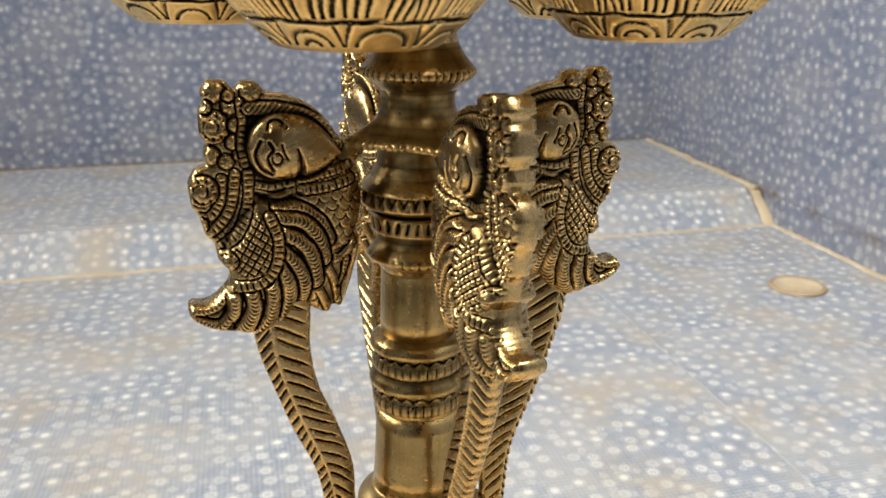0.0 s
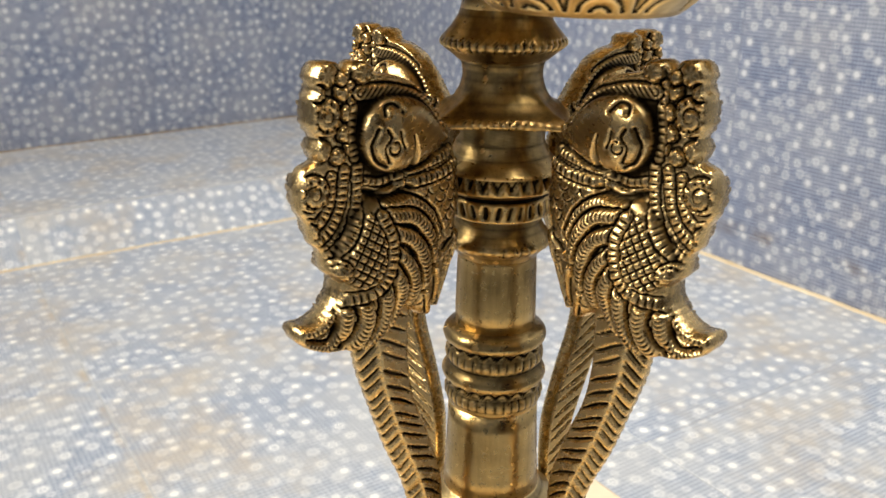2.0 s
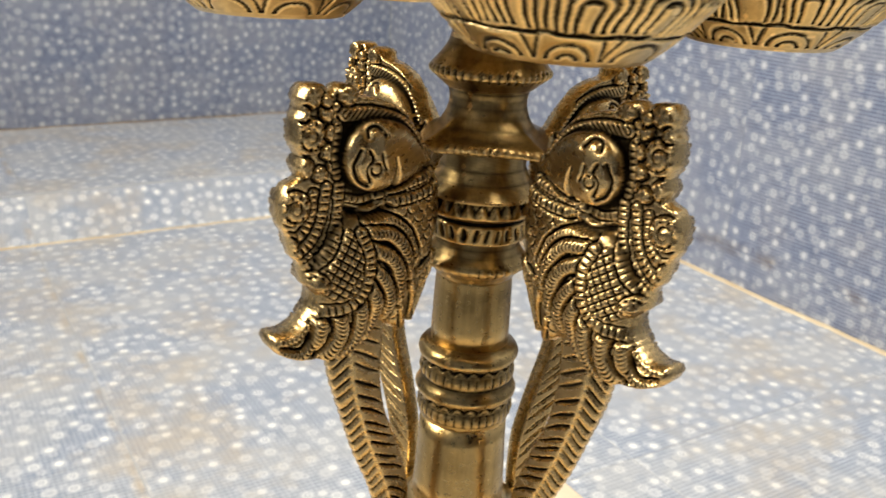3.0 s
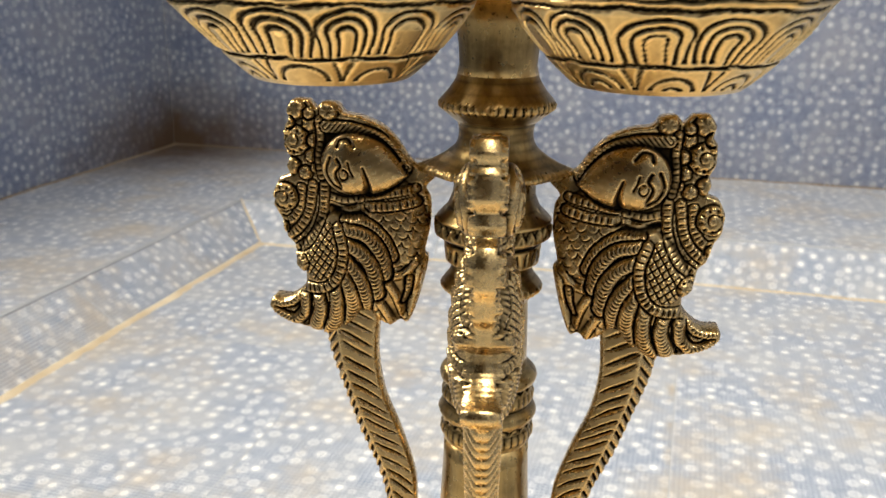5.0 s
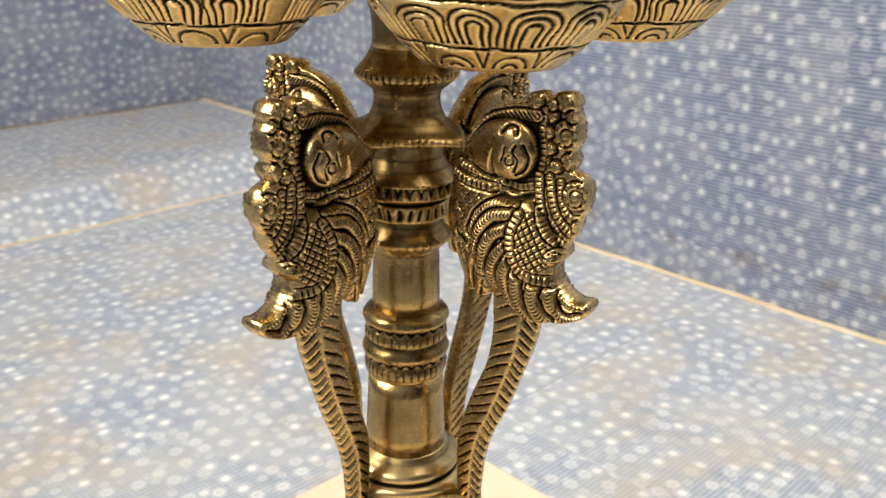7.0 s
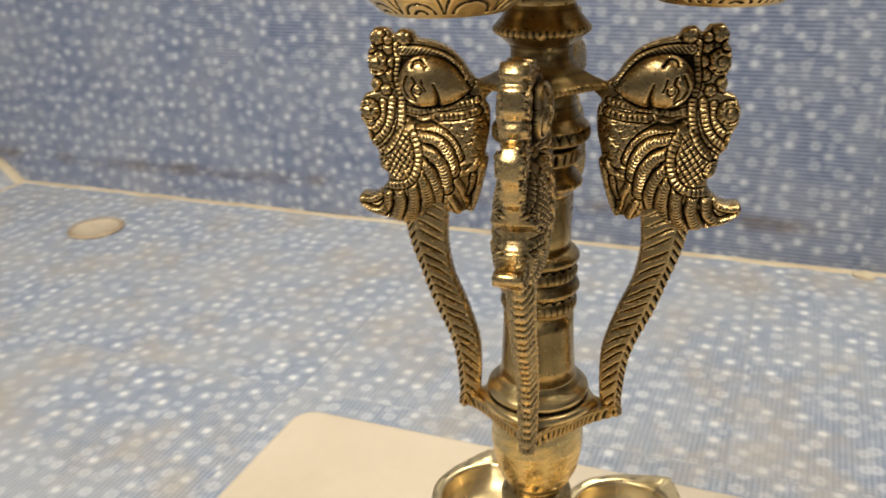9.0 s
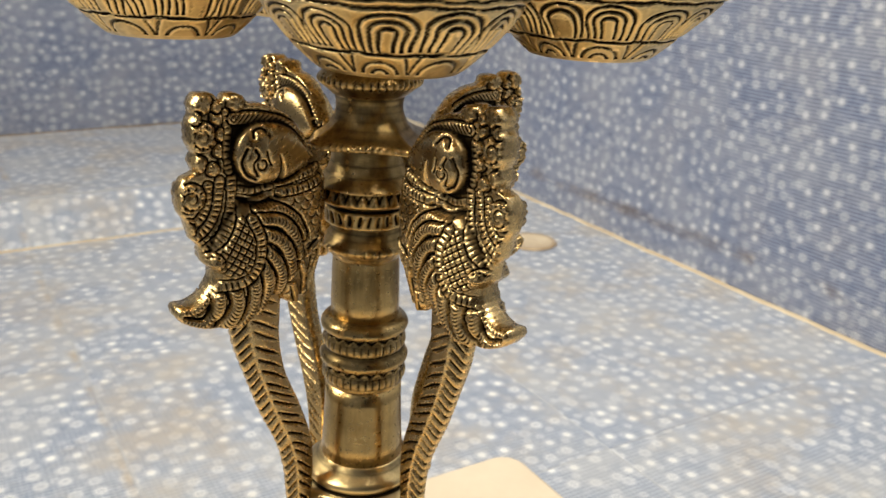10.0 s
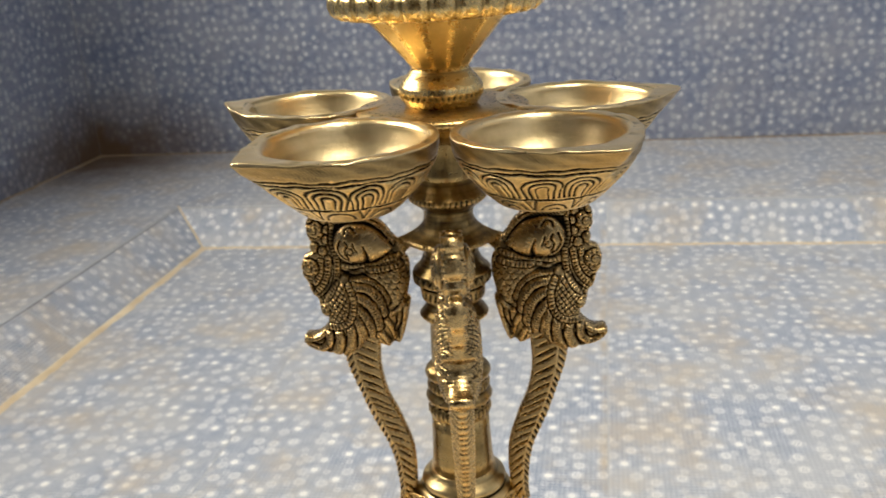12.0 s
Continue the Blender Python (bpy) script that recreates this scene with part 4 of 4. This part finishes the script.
    beads([(31.0, 18.4), (29.6, 14.0), (30.4, 8.8), (33.4, 5.6), (39.2, 4.6)], 1.05, 1.25, 1.0)

    # collar strands under the beak
    beads([(15.4, 27.4), (20.0, 26.4), (24.8, 25.4)], 0.85, 1.1, 0.9)
    beads([(15.0, 24.9), (19.6, 23.8), (24.6, 23.2)], 0.95, 1.3, 1.0)
    beads([(26.6, 24.6), (30.0, 23.7), (33.4, 24.4)], 0.75, 1.2, 0.5)
    groove(along([(25.2, 22.2), (29, 21.0), (33, 22.2)], X, Z)[0], 1.0, 1.1)

    # crest: strands and scrolls
    beads([(34.4, 27.0), (34.8, 20.6), (37.0, 15.4), (40.4, 12.4)], 0.95, 1.15, 0.9)
    beads([(36.9, 26.6), (37.8, 20.8), (39.8, 17.2), (42.6, 15.0)], 0.95, 1.15, 0.9)
    beads([(39.4, 25.8), (39.9, 21.4), (41.8, 18.6), (44.6, 18.6)], 0.9, 1.1, 0.8)
    spiral(43.0, 23.6, 2.9, 1.5, -1, 0.4)
    spiral(39.4, 10.0, 2.1, 1.3, 1, 2.0)
    spiral(40.6, 35.6, 3.0, 1.6, -1, 0.2)
    for x, z, r in ((33.6, 41.9, 1.9), (40.4, 42.0, 2.1), (41.2, 30.2, 1.7), (37.4, 39.3, 1.5), (36.6, 35.8, 1.3), (37.0, 32.6, 1.4), (38.4, 29.0, 1.4), (37.6, 41.2, 1.1), (36.0, 30.2, 1.1), (43.6, 17.0, 1.4), (41.8, 39.2, 1.2)):
        q = blob(x, z, r, r)
        lay((q >= 1) & (q < 1.35), np.minimum(H, T - 0.7))
        lay(q < 1, T - 0.25 + 0.8 * dome(q, 3.4) - 0.16 * q * np.cos(6 * np.arctan2(Z - z, X - x)))
    beads([(35.6, 40.0), (35.2, 36.0), (35.6, 32.2), (35.0, 28.4)], 0.8, 1.2, 0.8)

    # hatched band over the head
    d, s, side, full = along([(17.6, 31.6), (19.8, 34.4), (22.8, 37.0), (28.4, 38.6), (34.0, 38.8)], X, Z)
    rib = ((s + 0.8 * d * side) / 1.0) % 1.0
    lay(d < 1.2, T + 0.15 * np.sqrt(np.clip(1 - (d / 1.2) ** 2, 0, 1)) - 0.36 * np.clip(1 - np.abs(rib - 0.5) / 0.25, 0, 1))
    groove(np.abs(d - 1.4), 0.4, 0.4)

    # smooth head with beak, cheek and eye
    head = blob(28.4, 31.7, 6.3, 6.3)
    reach = np.clip((28.4 - X) / 11.6, 0, 1)
    beak = np.where((X < 28.4) & (X > 16.8), np.abs(Z - 31.8 + 0.012 * (28.4 - X) ** 2) / (6.1 * np.clip(1 - reach**2.7, 0.02, 1)), 9)
    q = np.minimum(head, beak)
    T2 = 2.2 + 1.0 * np.clip((X - 14) / 12, 0, 1)
    lay((q >= 1) & (q < 1.14) & (Z < 38.9), np.minimum(H, T2 - 0.7))
    lay(q < 1, T2 + 2.9 * dome(q, 2.2) * (1 - 0.45 * reach))
    # eye: a small ring between a bent lid stroke and a long outer arc, a curl over it
    groove(np.abs(blob(29.5, 29.9, 0.95, 1.05) - 1) + 20 * ((X > 29.9) & (Z > 30.4)), 0.32, 0.8)
    for stroke, width, deep in (([(30.9, 33.0), (30.2, 31.6), (31.1, 30.0), (30.2, 27.5)], 0.52, 0.95), ([(32.4, 33.2), (33.3, 30.5), (32.2, 27.9), (30.4, 26.8)], 0.56, 1.0),
                                ([(31.0, 35.4), (30.6, 36.6), (29.0, 36.9), (27.7, 35.6)], 0.60, 1.0), ([(28.6, 32.6), (28.2, 31.0), (27.6, 29.8)], 0.40, 0.6)):
        groove(along(stroke, X, Z, 24)[0], width, deep)
    # hooked cut at the root of the beak
    groove(along([(25.6, 31.6), (25.0, 29.6), (24.7, 27.6), (25.0, 26.0)], X, Z, 24)[0] + 0.13 * np.clip(Z - 26, 0, 9), 1.05, 1.9)

    # rounded rim
    H = np.clip(H, 0.8, None)
    soft = H.copy()
    soft[1:-1, 1:-1] = 0.6 * H[1:-1, 1:-1] + 0.10 * (H[:-2, 1:-1] + H[2:, 1:-1] + H[1:-1, :-2] + H[1:-1, 2:])
    H = soft
    crest = np.clip((X - 17.0) / 6.0, 0, 1)
    limit = 0.9 + 1.0 * crest + (2.0 + 1.2 * crest) * np.sqrt(np.clip(de, 0, 12))
    H = np.minimum(T, limit + 0.35) + np.clip(H - T, -1.5, 3.6) * np.clip(de / 0.35, 0, 1)
    H = np.clip(H, 0.7, None)
    H = H + 0.02 * np.sin(X * 2.1 + Z * 1.3) * np.sin(Z * 2.7)

    # how far a place lies under the high points round it: shade painted there, besides unrubbed dark polish
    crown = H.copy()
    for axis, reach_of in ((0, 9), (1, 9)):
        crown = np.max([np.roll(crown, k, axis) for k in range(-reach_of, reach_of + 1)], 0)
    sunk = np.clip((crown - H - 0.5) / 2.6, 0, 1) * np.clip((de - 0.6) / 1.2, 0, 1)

    # mesh: keep points inside, pull the outermost onto the outline
    keep = ins & (de > 0.45 * h)
    cell = keep[:-1, :-1] & keep[1:, :-1] & keep[1:, 1:] & keep[:-1, 1:]
    used = np.zeros_like(keep)
    used[:-1, :-1] |= cell
    used[1:, :-1] |= cell
    used[1:, 1:] |= cell
    used[:-1, 1:] |= cell
    idx = -np.ones(keep.shape, int)
    idx[used] = np.arange(used.sum())
    ii, jj = np.nonzero(cell)
    quads = np.stack([idx[ii, jj], idx[ii + 1, jj], idx[ii + 1, jj + 1], idx[ii, jj + 1]], 1)
    n = int(used.sum())
    vx, vz, vh, vs = X[used], Z[used], H[used], sunk[used]
    count = {}
    for a, b, c, d4 in quads.tolist():
        for e in ((a, b), (b, c), (c, d4), (d4, a)):
            if count.get(e[1], {}) and e[0] in count[e[1]]:
                count[e[1]].discard(e[0])
            else:
                count.setdefault(e[0], set()).add(e[1])
    follow = {a: min(b) for a, b in count.items() if b}
    # walk the rim as loops, slide its points evenly along the outline
    length = np.r_[0, np.cumsum(np.hypot(*np.diff(np.vstack([edge, edge[:1]]), axis=0).T))]
    total = length[-1]
    faces = quads.tolist() + [(a + n, d4 + n, c + n, b + n) for a, b, c, d4 in quads.tolist()]
    extra = []
    while follow:
        loop = [next(iter(follow))]
        while loop[-1] in follow:
            loop.append(follow.pop(loop[-1]))
        loop = np.array(loop[:-1])
        spot = np.array([length[np.argmin((edge[:, 0] - vx[v]) ** 2 + (edge[:, 1] - vz[v]) ** 2)] for v in loop])
        step = (np.diff(np.r_[spot, spot[:1]]) + total / 2) % total - total / 2
        run = spot[0] + np.r_[0, np.cumsum(step)][:-1]
        close = np.sum(step)
        wide = np.concatenate([run - close, run, run + close])
        k = len(run)
        wide = np.convolve(wide, np.ones(5) / 5, "same")
        run = wide[k:2 * k]
        px = np.interp(run % total, length, np.r_[edge[:, 0], edge[0, 0]])
        pz = np.interp(run % total, length, np.r_[edge[:, 1], edge[0, 1]])
        tx, tz = np.roll(px, -2) - np.roll(px, 2), np.roll(pz, -2) - np.roll(pz, 2)
        tl = np.hypot(tx, tz) + 1e-9
        ox, oz = tz / tl, -tx / tl                          # outward
        mx, mz = vx[loop].mean(), vz[loop].mean()
        if np.sum(ox * (px - mx) + oz * (pz - mz)) < 0:
            ox, oz = -ox, -oz
        barbs = 0.05 * np.abs(np.sin(np.pi * run / 1.05)) * ((px > 38.4) & (pz < 5.5) & (px < 45.6))   # feather ends on the tail tip
        px, pz = px + ox * barbs, pz + oz * barbs
        thick = np.interp(pz, [-6, 2, 10, 20, 26, 29, 31, 33, 40, 44], [2.2, 2.2, 1.45, 1.7, 1.9, 1.55, 1.55, 1.95, 2.0, 1.75])
        thick = np.where(px < 33, 1.0 + (2.2 - 1.0) * np.clip((px - 17.0) / 6.0, 0, 1), thick)
        vx[loop], vz[loop] = px - 0.22 * ox, pz - 0.22 * oz
        vh[loop] = thick
        o = 2 * n + len(extra)
        for y in (-1, 1):
            extra += [(x, y * (h2 - 0.40), z2) for x, z2, h2 in zip(px, pz, thick)]
        for i in range(k):
            i2 = (i + 1) % k
            a, b = int(loop[i]), int(loop[i2])
            faces += [(b, a, o + i, o + i2), (o + i2, o + i, o + k + i, o + k + i2), (o + k + i2, o + k + i, a + n, b + n)]
    front = np.stack([vx, -vh, vz], 1)
    rear = np.stack([vx, vh, vz], 1)
    verts = np.concatenate([front, rear, np.array(extra)])

    # tail: ridge on the outer side, slanting cuts on both faces
    outer = smooth_line([(36.0, 0.0), (34.6, -6.0), (33.4, -12.0), (30.9, -19.8), (27.6, -29.6), (23.6, -39.0), (21.8, -46.0), (21.2, -52.0), (20.9, -57.0), (21.4, -61.5)], 640)
    inner = smooth_line([(22.6, 0.0), (23.0, -5.0), (23.2, -11.5), (21.8, -20.0), (18.3, -29.0), (15.2, -39.0), (14.6, -46.0), (14.7, -52.0), (15.2, -57.0), (17.0, -61.5)], 640)
    w = np.linspace(0, 1, 40)
    P = outer[:, None] * (1 - w[None, :, None]) + inner[:, None] * w[None, :, None]
    s = np.r_[0, np.cumsum(np.hypot(*np.diff(outer, axis=0).T))][:, None]
    wide = np.interp(s, [0, 8, 40, 60, 66], [3.2, 3.6, 3.1, 2.5, 1.6])
    ridge = 0.29
    half = wide * np.where(w < ridge, 0.30 + 0.70 * (w / ridge) ** 0.8, 1.0 - 0.48 * np.clip((w - ridge) / (1 - ridge), 0, 1) ** 1.6)[None]
    half = half * np.sqrt(np.clip((1.03 - w) / 0.08, 0, 1))[None]
    course = np.where(w < ridge, s / 2.3 + (w - ridge) * 5.6, s / 3.15 - (w - ridge) * 2.3)
    phase, stroke = course % 1.0, np.floor(course)
    s_cut = 0.5 + 0.09 * np.sin(stroke * 2.3) + 0.05 * np.sin(stroke * 5.3 + 1) + 0.05 * np.sin(w * 9 + stroke)
    near = np.where(w < ridge, np.clip((ridge - 0.015 - w) / 0.03, 0, 1), np.clip((w - ridge - 0.02) / 0.08, 0, 1) * np.clip((0.94 - w) / 0.16, 0, 1))[None]
    wedge = np.where(w < ridge, 0.30, 0.27 * np.clip(1.3 - 1.1 * np.abs(w - 0.55) / 0.40, 0.25, 1.0))[None]
    notch = np.clip(1.0 - np.abs(phase - s_cut) / wedge, 0, 1)
    faint = 0.45 + 0.55 * np.clip((s - 8) / 10, 0, 1)       # shallower near the top
    half = half - faint * np.where(w < ridge, 1.35, 0.95)[None] * (1.0 + 0.25 * np.sin(stroke * 2.7)) * np.where(w < ridge, np.clip(1.5 * notch, 0, 1), 0.5 - 0.5 * np.cos(np.pi * notch)) * near
    half = np.clip(half, 0.12, None)
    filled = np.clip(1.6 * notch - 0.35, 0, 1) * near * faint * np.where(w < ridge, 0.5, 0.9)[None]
    rows, cols = P.shape[:2]
    a = np.stack([P[..., 0], -half, P[..., 1]], -1)
    b = np.stack([P[..., 0], half, P[..., 1]], -1)[:, ::-1]
    ring = np.concatenate([a, b], 1)
    leg = grid_faces(rows, 2 * cols, True)
    leg += [tuple(range(2 * cols)), tuple(range(rows * 2 * cols - 1, (rows - 1) * 2 * cols - 1, -1))]
    body = mesh_of("bracket", verts / 1000, faces, BRASS_CAST)
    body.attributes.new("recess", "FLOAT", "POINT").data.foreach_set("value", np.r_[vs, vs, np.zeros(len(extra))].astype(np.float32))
    tail = mesh_of("tail", ring.reshape(-1, 3) / 1000, leg, BRASS_CAST)
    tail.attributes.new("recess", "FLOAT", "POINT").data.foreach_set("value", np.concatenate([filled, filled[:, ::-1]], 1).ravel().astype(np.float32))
    return body, tail


BRACKET, TAIL = bracket_mesh()
for a, out, tilt in ((-64.5, 0.0, 3.1), (-159.0, 0.3, 1.4), (21.1, -0.2, 1.1), (114.6, 1.4, 1.3)):
    bracket = part("bracket", BRACKET, lamp, "cast brass bird bracket with a long feathered tail", BIRDS @ pose(0, 0, 0, 0, 0, a) @ pose(out / 1000, 0, 0.02, 0, -tilt, 0) @ Matrix.Translation((0, 0, -0.02)))
    part("tail", TAIL, bracket, "notched brass tail curving down to the foot plate", pose(0.028, 0, -0.003, 0, tilt, 0) @ Matrix.Translation((-0.028, 0, 0.003)))

# ---- tiles, the single pieces last ----
tiled(floor, (PIT_U, V0, FLOOR), (1, 0, 0), (0, 1, 0), U1 - PIT_U, PIT_V - V0, 0.45, 0.45, 0.048 - PIT_U, 0.87 - V0, glaze=TILE_FLOOR)
tiled(ledge, (U0, LV, LEDGE), (1, 0, 0), (0, 1, 0), U1 - U0, V1 - LV, 0.45, 0.60, 0.05 - U0, 0.0, glaze=TILE_FLOOR)
tiled(ledge, (U0, V0, LEDGE), (1, 0, 0), (0, 1, 0), LU - U0, LV - V0, 0.60, 0.45, 0.0, 0.87 - V0, glaze=TILE_FLOOR)
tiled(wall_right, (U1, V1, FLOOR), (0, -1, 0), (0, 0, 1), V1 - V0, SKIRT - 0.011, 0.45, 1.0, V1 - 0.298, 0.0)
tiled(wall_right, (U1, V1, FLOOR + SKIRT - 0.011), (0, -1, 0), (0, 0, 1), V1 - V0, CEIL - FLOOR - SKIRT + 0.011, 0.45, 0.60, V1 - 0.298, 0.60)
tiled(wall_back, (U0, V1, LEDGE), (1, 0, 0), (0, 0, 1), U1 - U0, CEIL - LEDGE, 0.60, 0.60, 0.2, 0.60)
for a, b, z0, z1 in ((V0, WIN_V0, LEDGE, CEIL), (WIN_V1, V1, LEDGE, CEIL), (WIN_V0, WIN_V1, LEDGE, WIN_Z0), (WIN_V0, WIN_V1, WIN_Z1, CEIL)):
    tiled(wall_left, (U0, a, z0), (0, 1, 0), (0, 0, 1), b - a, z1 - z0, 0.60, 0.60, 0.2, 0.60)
for a, b, z0 in ((U0, D0, LEDGE), (D1, U1, FLOOR), (D0, D1, DH)):
    tiled(wall_front, (b, V0, z0), (-1, 0, 0), (0, 0, 1), b - a, CEIL - z0, 0.60, 0.60, 0.2, 0.60)
